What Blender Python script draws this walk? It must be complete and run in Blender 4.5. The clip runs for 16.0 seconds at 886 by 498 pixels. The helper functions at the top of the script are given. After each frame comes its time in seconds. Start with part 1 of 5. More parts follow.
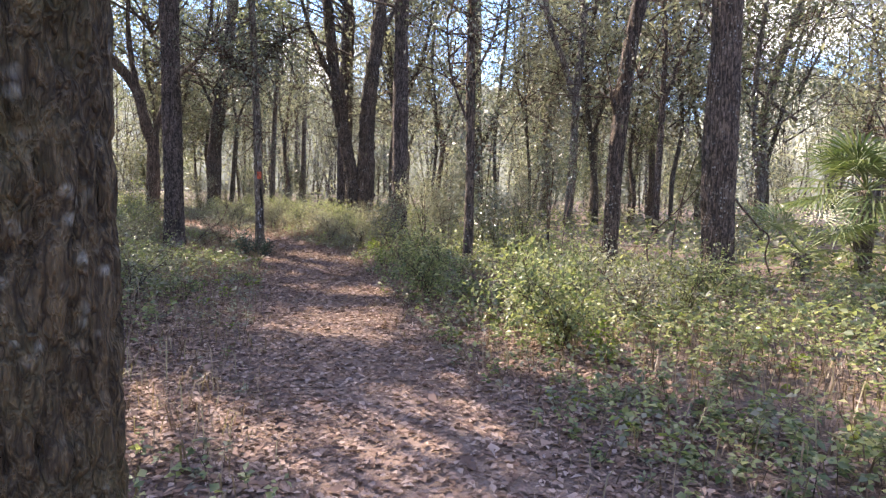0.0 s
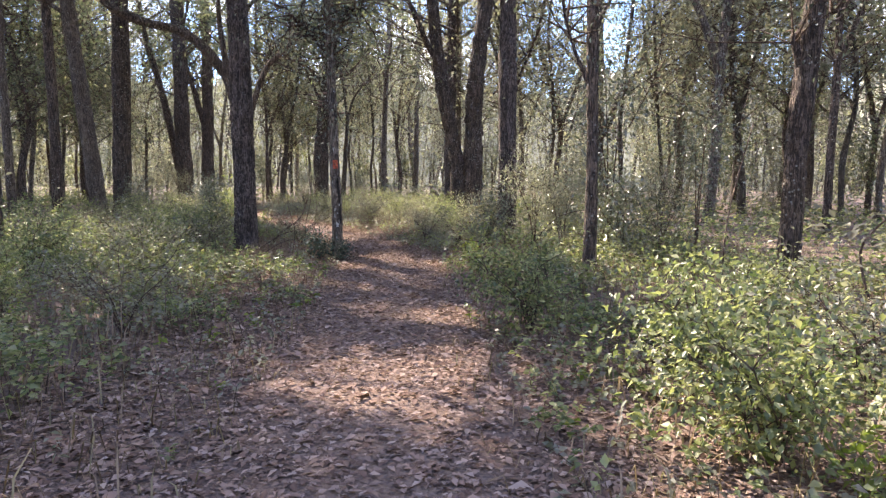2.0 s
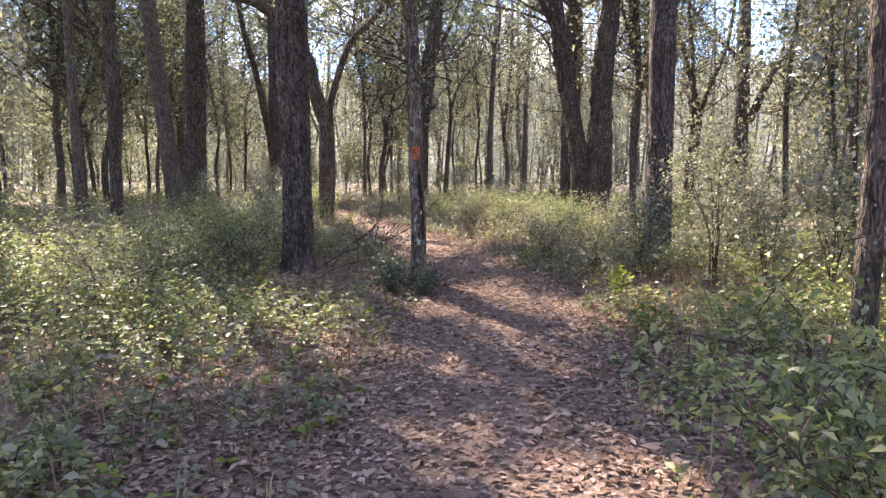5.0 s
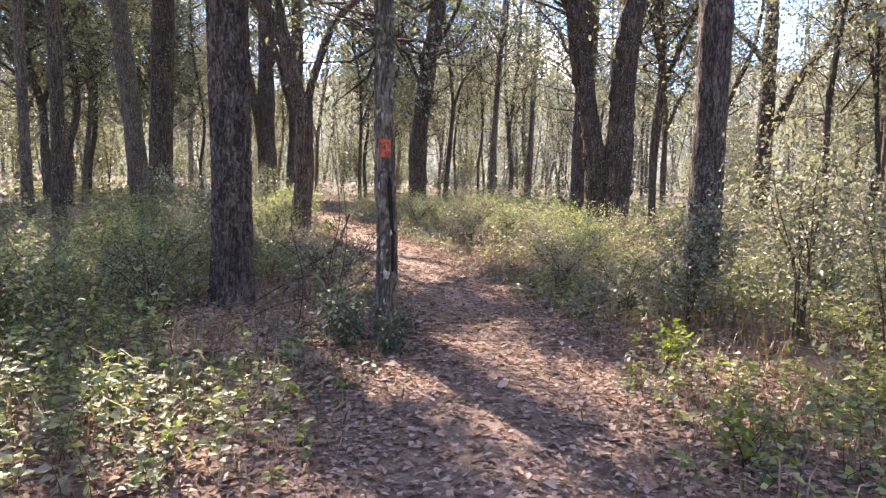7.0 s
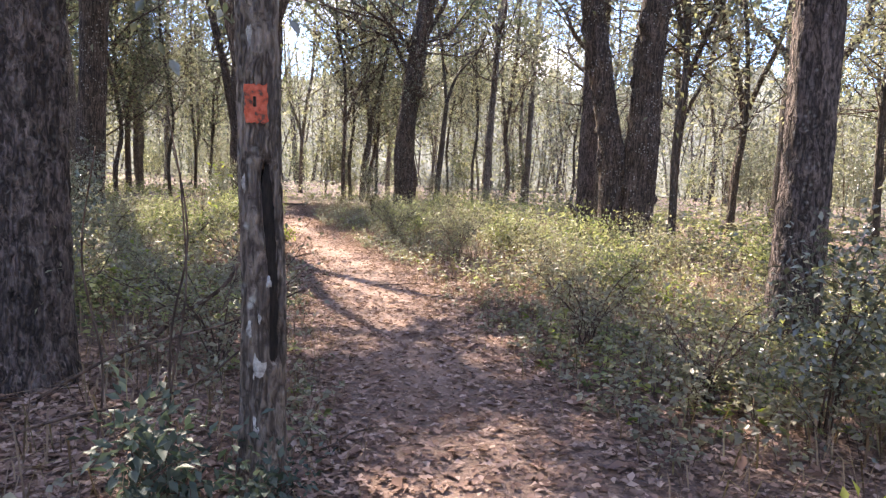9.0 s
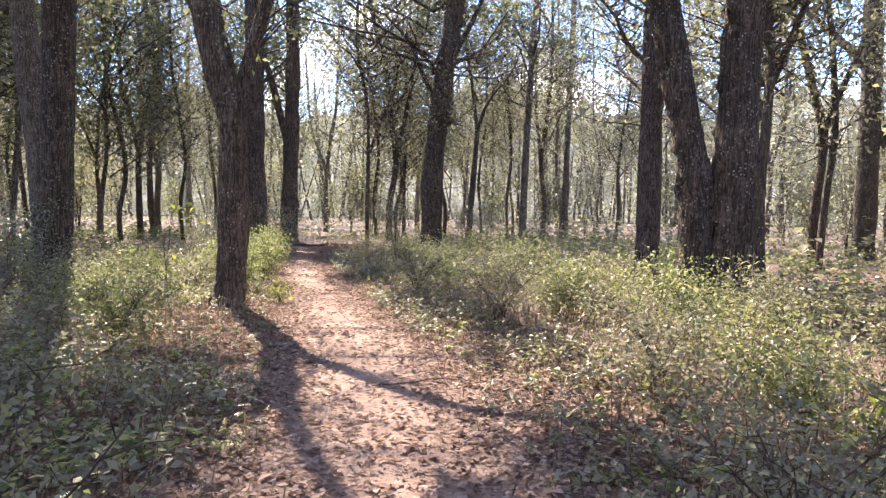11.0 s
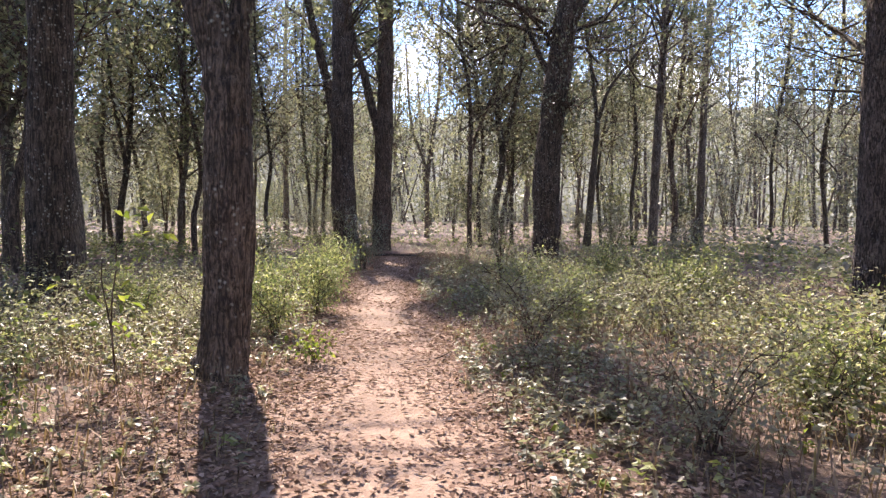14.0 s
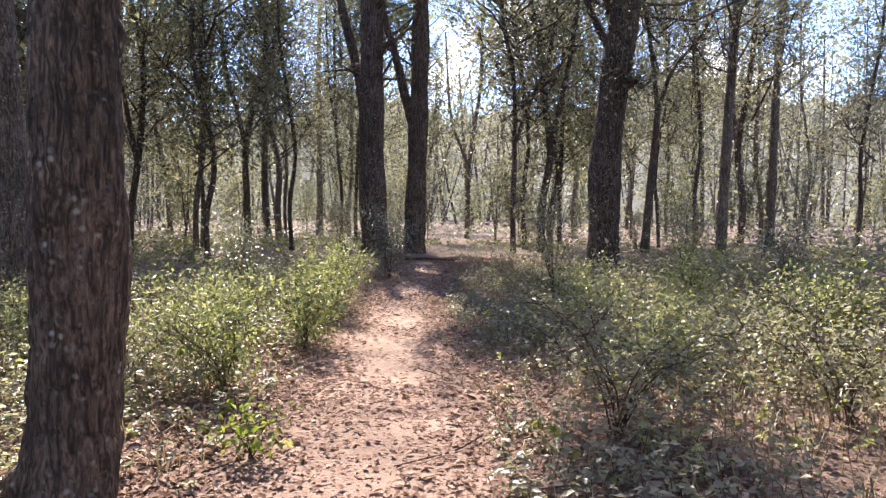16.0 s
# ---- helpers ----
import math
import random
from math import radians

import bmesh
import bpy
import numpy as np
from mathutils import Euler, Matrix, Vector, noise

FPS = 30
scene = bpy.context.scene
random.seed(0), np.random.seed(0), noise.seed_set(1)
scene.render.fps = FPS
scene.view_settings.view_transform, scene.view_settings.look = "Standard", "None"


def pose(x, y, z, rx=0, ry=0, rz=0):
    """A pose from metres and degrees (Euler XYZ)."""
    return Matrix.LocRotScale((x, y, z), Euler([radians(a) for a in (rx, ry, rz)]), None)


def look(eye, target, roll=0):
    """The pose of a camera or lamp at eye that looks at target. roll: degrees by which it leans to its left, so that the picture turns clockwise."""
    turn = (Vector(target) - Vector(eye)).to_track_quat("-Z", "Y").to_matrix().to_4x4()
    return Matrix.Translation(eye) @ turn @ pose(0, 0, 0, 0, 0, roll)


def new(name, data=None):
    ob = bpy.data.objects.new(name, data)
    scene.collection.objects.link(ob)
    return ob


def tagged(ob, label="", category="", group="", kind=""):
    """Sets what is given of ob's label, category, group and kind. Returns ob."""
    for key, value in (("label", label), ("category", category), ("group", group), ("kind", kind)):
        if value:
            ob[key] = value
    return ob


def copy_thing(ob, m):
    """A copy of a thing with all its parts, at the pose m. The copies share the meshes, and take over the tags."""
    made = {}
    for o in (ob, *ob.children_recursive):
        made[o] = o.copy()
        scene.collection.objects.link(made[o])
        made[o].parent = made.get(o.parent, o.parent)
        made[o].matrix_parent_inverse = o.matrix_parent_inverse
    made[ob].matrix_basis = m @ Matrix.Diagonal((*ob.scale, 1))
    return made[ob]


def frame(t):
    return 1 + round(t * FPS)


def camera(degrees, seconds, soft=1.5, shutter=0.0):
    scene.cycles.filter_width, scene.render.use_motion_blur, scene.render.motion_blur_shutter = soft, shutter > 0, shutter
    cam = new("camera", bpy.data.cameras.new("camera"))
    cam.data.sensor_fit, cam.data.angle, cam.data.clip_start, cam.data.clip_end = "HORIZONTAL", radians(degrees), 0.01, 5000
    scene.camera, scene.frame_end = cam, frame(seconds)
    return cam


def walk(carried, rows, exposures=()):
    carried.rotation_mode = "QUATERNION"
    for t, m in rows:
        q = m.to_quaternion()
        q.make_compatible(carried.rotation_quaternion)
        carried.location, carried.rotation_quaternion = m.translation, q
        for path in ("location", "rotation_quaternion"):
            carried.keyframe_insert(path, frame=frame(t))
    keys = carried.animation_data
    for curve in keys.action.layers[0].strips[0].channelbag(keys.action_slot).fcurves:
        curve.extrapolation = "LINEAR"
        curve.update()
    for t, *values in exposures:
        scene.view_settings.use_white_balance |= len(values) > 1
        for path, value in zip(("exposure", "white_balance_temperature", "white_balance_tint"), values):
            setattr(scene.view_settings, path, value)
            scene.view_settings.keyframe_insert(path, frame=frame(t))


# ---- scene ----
SKY, SUN = 0.15, 4.2
PATH = [
    (0.0, 0.0, 0.0, 1.535, -17.16, -5.21, 1.67), (0.5, 0.275, 0.627, 1.533, -16.0, -5.42, 1.13),
    (1.0, 0.539, 1.265, 1.515, -13.49, -5.67, 0.91), (1.5, 0.77, 1.923, 1.501, -10.56, -5.87, 0.77),
    (2.0, 0.907, 2.628, 1.468, -6.95, -6.08, 0.41), (2.5, 0.995, 3.342, 1.484, -2.94, -6.36, 0.43),
    (3.0, 1.025, 4.025, 1.487, -0.46, -6.65, 0.16), (3.5, 1.039, 4.736, 1.455, 1.27, -6.47, 0.03),
    (4.0, 1.013, 5.494, 1.455, 1.77, -6.53, 0.02), (4.2, 1.007, 5.777, 1.454, 1.75, -6.52, -0.1),
    (6.3, 1.196, 8.034, 1.471, 2.4, -6.45, 1.28), (6.5, 1.193, 8.33, 1.487, 2.2, -6.32, 1.44),
    (7.0, 1.176, 9.097, 1.489, 2.18, -6.41, 1.74), (7.5, 1.248, 9.879, 1.481, 2.02, -6.44, 1.93),
    (8.0, 1.234, 10.612, 1.47, 2.01, -6.59, 2.17), (8.5, 1.293, 11.34, 1.435, 1.86, -6.47, 2.4),
    (9.0, 1.295, 12.104, 1.433, 1.7, -6.14, 2.63), (9.2, 1.289, 12.407, 1.451, 1.51, -5.89, 2.71),
    (11.3, 1.13, 15.533, 1.513, 6.01, -3.28, 0.43), (11.5, 1.11, 15.841, 1.519, 7.36, -3.28, 0.35),
    (12.0, 1.04, 16.639, 1.528, 9.65, -3.12, 0.49), (12.5, 0.94, 17.387, 1.515, 10.35, -3.33, 0.3),
    (13.0, 0.825, 18.035, 1.54, 11.22, -3.18, 0.37), (13.5, 0.712, 18.656, 1.53, 12.46, -3.47, 0.52),
    (14.0, 0.563, 19.303, 1.517, 13.83, -3.29, 0.54), (14.5, 0.393, 19.991, 1.476, 14.94, -3.41, 0.7),
    (15.0, 0.253, 20.701, 1.475, 15.76, -3.38, 0.54), (15.5, 0.11, 21.359, 1.453, 16.85, -3.26, 0.31),
    (16.0, 0.0, 22.007, 1.49, 17.51, -3.38, 0.56)]


def stand(x, y, z, yaw, pitch, roll):
    a, p = radians(yaw), radians(pitch)
    return look((x, y, z), (x - math.sin(a) * math.cos(p), y + math.cos(a) * math.cos(p), z + math.sin(p)), roll)


cam = camera(66.9, 16.0, soft=1.3)
walk(cam, [(row[0], stand(*row[1:])) for row in PATH], exposures=[(0.0, 2.05, 7350, 17), (2.0, 2.05, 7400, 17), (7.0, 2.28, 7500, 20), (9.2, 2.28, 7500, 20), (11.3, 2.1, 7350, 20), (12.5, 1.75, 7350, 20), (13.5, 1.78, 7350, 20), (15.5, 1.9, 7200, 20), (16.0, 1.9, 7200, 20)])

# ---- sky and sun ----
SUN_AZ, SUN_EL = radians(-32), radians(43)          # azimuth clockwise from +y
world = bpy.data.worlds.new("sky")
scene.world = world
world.use_nodes = True
wn, wl = world.node_tree.nodes, world.node_tree.links
sky = wn.new("ShaderNodeTexSky")
sky.sky_type, sky.sun_disc, sky.sun_elevation, sky.sun_rotation = "NISHITA", False, SUN_EL, SUN_AZ
sky.dust_density, sky.ozone_density, sky.air_density = 0.1, 3.0, 1.0
coord = wn.new("ShaderNodeTexCoord")
clouds = wn.new("ShaderNodeTexNoise")
clouds.inputs["Scale"].default_value, clouds.inputs["Detail"].default_value = 5.0, 6.0
ramp = wn.new("ShaderNodeValToRGB")
ramp.color_ramp.elements[0].position, ramp.color_ramp.elements[1].position = 0.52, 0.64
whiten = wn.new("ShaderNodeMix")
whiten.data_type = "RGBA"
whiten.inputs[7].default_value = (6.2, 6.5, 7.2, 1)
deepen = wn.new("ShaderNodeMix")
deepen.data_type, deepen.blend_type = "RGBA", "MULTIPLY"
deepen.inputs[0].default_value, deepen.inputs[7].default_value = 1.0, (0.62, 0.8, 1.1, 1)
wl.new(coord.outputs["Generated"], clouds.inputs["Vector"])
wl.new(clouds.outputs["Fac"], ramp.inputs["Fac"])
wl.new(ramp.outputs["Color"], whiten.inputs[0])
wl.new(sky.outputs["Color"], deepen.inputs[6])
wl.new(deepen.outputs[2], whiten.inputs[6])
wl.new(whiten.outputs[2], wn["Background"].inputs["Color"])
wn["Background"].inputs["Strength"].default_value = SKY
sun = new("sun", bpy.data.lights.new("sun", "SUN"))
sun.data.energy, sun.data.angle, sun.data.color = SUN, radians(0.6), (1.0, 0.93, 0.82)
sun_dir = Vector((math.sin(SUN_AZ) * math.cos(SUN_EL), math.cos(SUN_AZ) * math.cos(SUN_EL), math.sin(SUN_EL)))
sun.matrix_world = look(sun_dir * 60, (0, 0, 0))


# ---- materials ----
def material(name, rough=0.9):
    m = bpy.data.materials.new(name)
    m.use_nodes = True
    n, l = m.node_tree.nodes, m.node_tree.links
    n["Principled BSDF"].inputs["Roughness"].default_value = rough
    return m, n, l, n["Principled BSDF"]


def noise_node(n, l, scale, detail=4.0, vector=None, stretch=None, rough=0.6):
    t = n.new("ShaderNodeTexNoise")
    t.inputs["Scale"].default_value, t.inputs["Detail"].default_value = scale, detail
    t.inputs["Roughness"].default_value = rough
    if vector is not None:
        if stretch:
            mp = n.new("ShaderNodeMapping")
            mp.inputs["Scale"].default_value = stretch
            l.new(vector, mp.inputs["Vector"])
            vector = mp.outputs["Vector"]
        l.new(vector, t.inputs["Vector"])
    return t.outputs["Fac"]


def ramp_node(n, l, fac, stops):
    r = n.new("ShaderNodeValToRGB")
    e = r.color_ramp.elements
    while len(e) < len(stops):
        e.new(0.5)
    for i, (p, c) in enumerate(stops):
        e[i].position, e[i].color = p, (*c, 1) if len(c) == 3 else c
    l.new(fac, r.inputs["Fac"])
    return r.outputs["Color"]


def mix_node(n, l, fac, a, b, kind="MIX"):
    x = n.new("ShaderNodeMix")
    x.data_type, x.blend_type = "RGBA", kind
    for sock, v in ((x.inputs[0], fac), (x.inputs[6], a), (x.inputs[7], b)):
        if isinstance(v, (int, float)):
            sock.default_value = v
        elif isinstance(v, tuple):
            sock.default_value = (*v, 1)
        else:
            l.new(v, sock)
    return x.outputs[2]


def bump_node(n, l, height, strength, dist, bsdf):
    b = n.new("ShaderNodeBump")
    b.inputs["Strength"].default_value, b.inputs["Distance"].default_value = strength, dist
    l.new(height, b.inputs["Height"])
    l.new(b.outputs["Normal"], bsdf.inputs["Normal"])


def bark_material(name, dark, mid, light, lichen=0.5, moss=0.0, scale=16.0, tall=0.22, plates=11.0, crack=0.12, strips=False, specks=0.5):
    """Plates, or with strips long shaggy ridges, between dark cracks, with blotches, moss and lichen."""
    m, n, l, b = material(name, 0.92)
    tc = n.new("ShaderNodeTexCoord").outputs["Object"]
    grain = noise_node(n, l, scale * 2.2, 6, tc, (1, 1, 0.35))
    blotch = noise_node(n, l, 2.2, 4, tc)
    warp = n.new("ShaderNodeTexNoise")
    warp.inputs["Scale"].default_value = 7.0
    l.new(tc, warp.inputs["Vector"])
    push = n.new("ShaderNodeVectorMath")
    push.operation = "MULTIPLY_ADD"
    push.inputs[1].default_value = (0.04, 0.04, 0.28)
    l.new(warp.outputs["Color"], push.inputs[0])
    l.new(tc, push.inputs[2])
    mp = n.new("ShaderNodeMapping")
    mp.inputs["Scale"].default_value = (1, 1, tall)
    l.new(push.outputs[0], mp.inputs["Vector"])
    col = ramp_node(n, l, grain, [(0.3, mid), (0.7, light)])
    if strips:
        ridge = noise_node(n, l, plates, 3, mp.outputs["Vector"], None, 0.55)
        fold = n.new("ShaderNodeMath")
        fold.operation = "PINGPONG"
        fold.inputs[1].default_value = 0.11
        l.new(ridge, fold.inputs[0])
        cut = ramp_node(n, l, fold.outputs[0], [(0.0, (0.05,) * 3), (crack * 0.35, (0.6,) * 3), (0.11, (1, 1, 1))])
        split = ramp_node(n, l, noise_node(n, l, 22, 3, tc, (1, 1, 0.8)), [(0.34, (0.35,) * 3), (0.46, (1, 1, 1))])
        cut = mix_node(n, l, 1.0, cut, split, "MULTIPLY")
    else:
        cells = []
        for feature in ("DISTANCE_TO_EDGE", "F1"):
            v = n.new("ShaderNodeTexVoronoi")
            v.feature = feature
            v.inputs["Scale"].default_value = plates
            l.new(mp.outputs["Vector"], v.inputs["Vector"])
            cells.append(v)
        cut = ramp_node(n, l, cells[0].outputs["Distance"], [(0.0, (0.05,) * 3), (crack, (0.6,) * 3), (crack * 2.6, (1, 1, 1))])
        plate = ramp_node(n, l, cells[1].outputs["Color"], [(0.2, (0.62, 0.6, 0.6)), (0.8, (1.15, 1.12, 1.12))])
        col = mix_node(n, l, 1.0, col, plate, "MULTIPLY")
    col = mix_node(n, l, cut, dark, col)
    tone = ramp_node(n, l, blotch, [(0.3, (0.55, 0.54, 0.53)), (0.7, (1.2, 1.16, 1.12))])
    col = mix_node(n, l, 1.0, col, tone, "MULTIPLY")
    if moss:
        green = ramp_node(n, l, noise_node(n, l, 3.1, 5, tc), [(0.5, (0, 0, 0)), (0.68, (moss,) * 3)])
        col = mix_node(n, l, green, col, (0.10, 0.10, 0.035))
    if lichen:
        w = n.new("ShaderNodeTexVoronoi")
        w.inputs["Scale"].default_value = 17.0
        l.new(tc, w.inputs["Vector"])
        patch = ramp_node(n, l, w.outputs["Distance"], [(0.12, (lichen,) * 3), (0.34, (0, 0, 0))])
        where = ramp_node(n, l, noise_node(n, l, 4.0, 3, tc), [(specks, (0, 0, 0)), (specks + 0.1, (1, 1, 1))])
        patch = mix_node(n, l, 1.0, patch, where, "MULTIPLY")
        col = mix_node(n, l, patch, col, (0.46, 0.47, 0.43))
    l.new(col, b.inputs["Base Color"])
    h = mix_node(n, l, 0.3, cut, grain)
    bump_node(n, l, h, 1.0, 0.03, b)
    return m


def leaf_material(name, colors, translucency=0.45, gloss=0.06, rough=0.45):
    """Thin leaves: each leaf takes its own tint."""
    m, n, l, b = material(name)
    n.remove(b)
    rnd = n.new("ShaderNodeNewGeometry").outputs["Random Per Island"]
    k = len(colors)
    col = ramp_node(n, l, rnd, [((i + 0.5) / k, c) for i, c in enumerate(colors)])
    d, t, g = n.new("ShaderNodeBsdfDiffuse"), n.new("ShaderNodeBsdfTranslucent"), n.new("ShaderNodeBsdfGlossy")
    g.inputs["Roughness"].default_value = rough
    g.inputs["Color"].default_value = (0.9, 0.92, 0.95, 1)
    warm = mix_node(n, l, 1.0, col, (1.06, 1.12, 0.84), "MULTIPLY")
    l.new(col, d.inputs["Color"])
    l.new(warm, t.inputs["Color"])
    a, c = n.new("ShaderNodeMixShader"), n.new("ShaderNodeMixShader")
    a.inputs[0].default_value, c.inputs[0].default_value = translucency, gloss
    l.new(d.outputs[0], a.inputs[1]); l.new(t.outputs[0], a.inputs[2])
    l.new(a.outputs[0], c.inputs[1]); l.new(g.outputs[0], c.inputs[2])
    l.new(c.outputs[0], n["Material Output"].inputs["Surface"])
    return m


BARK_PINE = bark_material("bark_pine", (0.018, 0.013, 0.012), (0.12, 0.092, 0.085), (0.32, 0.265, 0.245), 0.35, scale=17, tall=0.2, plates=15, crack=0.2, strips=True)
BARK_OAK = bark_material("bark_oak", (0.022, 0.016, 0.014), (0.12, 0.092, 0.076), (0.34, 0.265, 0.22), 0.8, scale=19, tall=0.12, plates=17, crack=0.2, strips=True)
BARK_SPECKLED = bark_material("bark_speckled", (0.02, 0.015, 0.013), (0.09, 0.07, 0.058), (0.27, 0.215, 0.18), 0.75, scale=19, tall=0.12, plates=15, crack=0.2, strips=True, specks=0.46)
BARK_MOSSY = bark_material("bark_mossy", (0.018, 0.013, 0.008), (0.1, 0.076, 0.045), (0.29, 0.23, 0.15), 0.45, 0.4, scale=22, tall=0.4, plates=26, crack=0.25, strips=True, specks=0.48)
BARK_GREY = bark_material("bark_grey", (0.05, 0.04, 0.034), (0.14, 0.112, 0.095), (0.36, 0.32, 0.28), 1.0, scale=16, tall=0.16, plates=16, crack=0.14, strips=True)
BARK_FAR = bark_material("bark_far", (0.05, 0.042, 0.036), (0.12, 0.1, 0.083), (0.28, 0.245, 0.205), 0.7, 0.2, tall=0.15, plates=22, crack=0.2)
TWIG = bark_material("twig", (0.06, 0.04, 0.03), (0.13, 0.09, 0.07), (0.25, 0.19, 0.155), 0.0, scale=30)
LEAF_OAK = leaf_material("leaf_oak", [(0.09, 0.103, 0.06), (0.15, 0.165, 0.09), (0.225, 0.232, 0.135), (0.295, 0.285, 0.18), (0.125, 0.138, 0.084)], 0.62, 0.06, 0.4)
LEAF_GREY = leaf_material("leaf_grey", [(0.16, 0.165, 0.125), (0.24, 0.24, 0.18), (0.34, 0.33, 0.25), (0.185, 0.175, 0.14), (0.28, 0.27, 0.2)], 0.55, 0.045, 0.45)
LEAF_HOLLY = leaf_material("leaf_holly", [(0.05, 0.068, 0.04), (0.085, 0.105, 0.06), (0.13, 0.15, 0.09), (0.2, 0.21, 0.14)], 0.35, 0.12, 0.35)
LEAF_GROUND = leaf_material("leaf_ground", [(0.09, 0.125, 0.05), (0.16, 0.2, 0.08), (0.25, 0.285, 0.115), (0.34, 0.36, 0.15), (0.12, 0.145, 0.08), (0.4, 0.4, 0.2)], 0.5, 0.045, 0.45)
LEAF_OLIVE = leaf_material("leaf_olive", [(0.12, 0.125, 0.07), (0.19, 0.195, 0.105), (0.27, 0.275, 0.15), (0.35, 0.345, 0.205), (0.19, 0.145, 0.1), (0.14, 0.11, 0.08), (0.43, 0.42, 0.29)], 0.5, 0.05, 0.45)
LEAF_SUNNY = leaf_material("leaf_sunny", [(0.22, 0.26, 0.09), (0.32, 0.36, 0.13), (0.4, 0.42, 0.17), (0.28, 0.31, 0.14)], 0.5, 0.05, 0.45)
LEAF_LIME = leaf_material("leaf_lime", [(0.13, 0.18, 0.035), (0.19, 0.25, 0.05), (0.27, 0.3, 0.07)], 0.55, 0.03)
LEAF_BLUE = leaf_material("leaf_blue", [(0.036, 0.058, 0.045), (0.059, 0.085, 0.068), (0.104, 0.135, 0.113)], 0.3, 0.025, 0.5)
LEAF_DEAD = leaf_material("leaf_dead", [(0.14, 0.093, 0.078), (0.21, 0.142, 0.117), (0.28, 0.195, 0.162), (0.36, 0.262, 0.22), (0.17, 0.11, 0.09), (0.42, 0.32, 0.275)], 0.15, 0.0)
GRASS_DEAD = leaf_material("grass_dead", [(0.14, 0.09, 0.06), (0.22, 0.155, 0.1), (0.3, 0.22, 0.14), (0.12, 0.08, 0.05), (0.25, 0.21, 0.11)], 0.25, 0.04)
LEAF_PALM = leaf_material("leaf_palm", [(0.09, 0.13, 0.045), (0.14, 0.18, 0.07), (0.22, 0.25, 0.12)], 0.35, 0.06)


def ground_material():
    m, n, l, b = material("forest_floor", 0.95)
    tc = n.new("ShaderNodeTexCoord").outputs["Object"]
    at = n.new("ShaderNodeAttribute")
    at.attribute_name = "path"
    fine, mid, wide = noise_node(n, l, 45, 6, tc), noise_node(n, l, 7, 5, tc), noise_node(n, l, 0.9, 4, tc)
    soil = ramp_node(n, l, fine, [(0.3, (0.065, 0.042, 0.034)), (0.5, (0.14, 0.094, 0.076)), (0.7, (0.23, 0.163, 0.132))])
    sand = ramp_node(n, l, mid, [(0.3, (0.27, 0.178, 0.138)), (0.5, (0.38, 0.265, 0.21)), (0.72, (0.48, 0.35, 0.285))])
    sand = mix_node(n, l, 0.35, sand, soil)
    worn = ramp_node(n, l, wide, [(0.35, (0.25,) * 3), (0.6, (1.0,) * 3)])
    fac = mix_node(n, l, 1.0, at.outputs["Color"], worn, "MULTIPLY")
    col = mix_node(n, l, fac, soil, sand)
    l.new(col, b.inputs["Base Color"])
    bump_node(n, l, fine, 0.8, 0.02, b)
    return m


GROUND = ground_material()


def paint_material():
    m, n, l, b = material("orange_paint", 0.7)
    tc = n.new("ShaderNodeTexCoord").outputs["Object"]
    col = ramp_node(n, l, noise_node(n, l, 40, 5, tc), [(0.36, (0.1, 0.05, 0.035)), (0.46, (0.5, 0.085, 0.035)), (0.7, (0.66, 0.17, 0.1))])
    l.new(col, b.inputs["Base Color"])
    bump_node(n, l, noise_node(n, l, 60, 4, tc), 0.6, 0.004, b)
    return m


PAINT = paint_material()

# ---- mesh makers ----
rng = np.random.default_rng(7)


def vnoise(p, seed=0):
    """Smooth value noise in 0..1 for an array of points."""
    p = np.asarray(p, float)
    i = np.floor(p).astype(np.int64)
    f = p - i
    f = f * f * (3 - 2 * f)
    total = np.zeros(len(p))
    for dx in (0, 1):
        for dy in (0, 1):
            for dz in (0, 1):
                h = (i[:, 0] + dx) * 374761393 + (i[:, 1] + dy) * 668265263 + (i[:, 2] + dz) * 2147483647 + seed * 974711
                h = (h ^ (h >> 13)) * 1274126177
                h = ((h ^ (h >> 16)) & 0xFFFF) / 65535.0
                w = (f[:, 0] if dx else 1 - f[:, 0]) * (f[:, 1] if dy else 1 - f[:, 1]) * (f[:, 2] if dz else 1 - f[:, 2])
                total += h * w
    return total


def flat_noise(x, y, scale, seed=0):
    x, y = np.broadcast_arrays(np.asarray(x, float), np.asarray(y, float))
    return vnoise(np.stack([x.ravel() * scale, y.ravel() * scale, 0 * x.ravel() + 0.5], 1), seed).reshape(x.shape)


def mesh_of(name, verts, faces, mat, smooth=True):
    """verts (n, 3), faces: an (m, k) array or a list of such arrays."""
    me = bpy.data.meshes.new(name)
    groups = faces if isinstance(faces, list) else [faces]
    groups = [np.asarray(g, np.int32) for g in groups if len(g)]
    loops = np.concatenate([g.ravel() for g in groups])
    sizes = np.concatenate([np.full(len(g), g.shape[1], np.int32) for g in groups])
    starts = np.concatenate([[0], np.cumsum(sizes)[:-1]]).astype(np.int32)
    me.vertices.add(len(verts))
    me.vertices.foreach_set("co", np.asarray(verts, np.float32).ravel())
    me.loops.add(len(loops))
    me.loops.foreach_set("vertex_index", loops)
    me.polygons.add(len(sizes))
    me.polygons.foreach_set("loop_start", starts)
    me.polygons.foreach_set("loop_total", sizes)
    if smooth:
        me.polygons.foreach_set("use_smooth", np.ones(len(sizes), bool))
    me.update(calc_edges=True)
    me.materials.append(mat)
    return me


def part(name, me, parent=None, label=""):
    ob = new(name, me)
    if parent is not None:
        ob.parent = parent
    return tagged(ob, label)


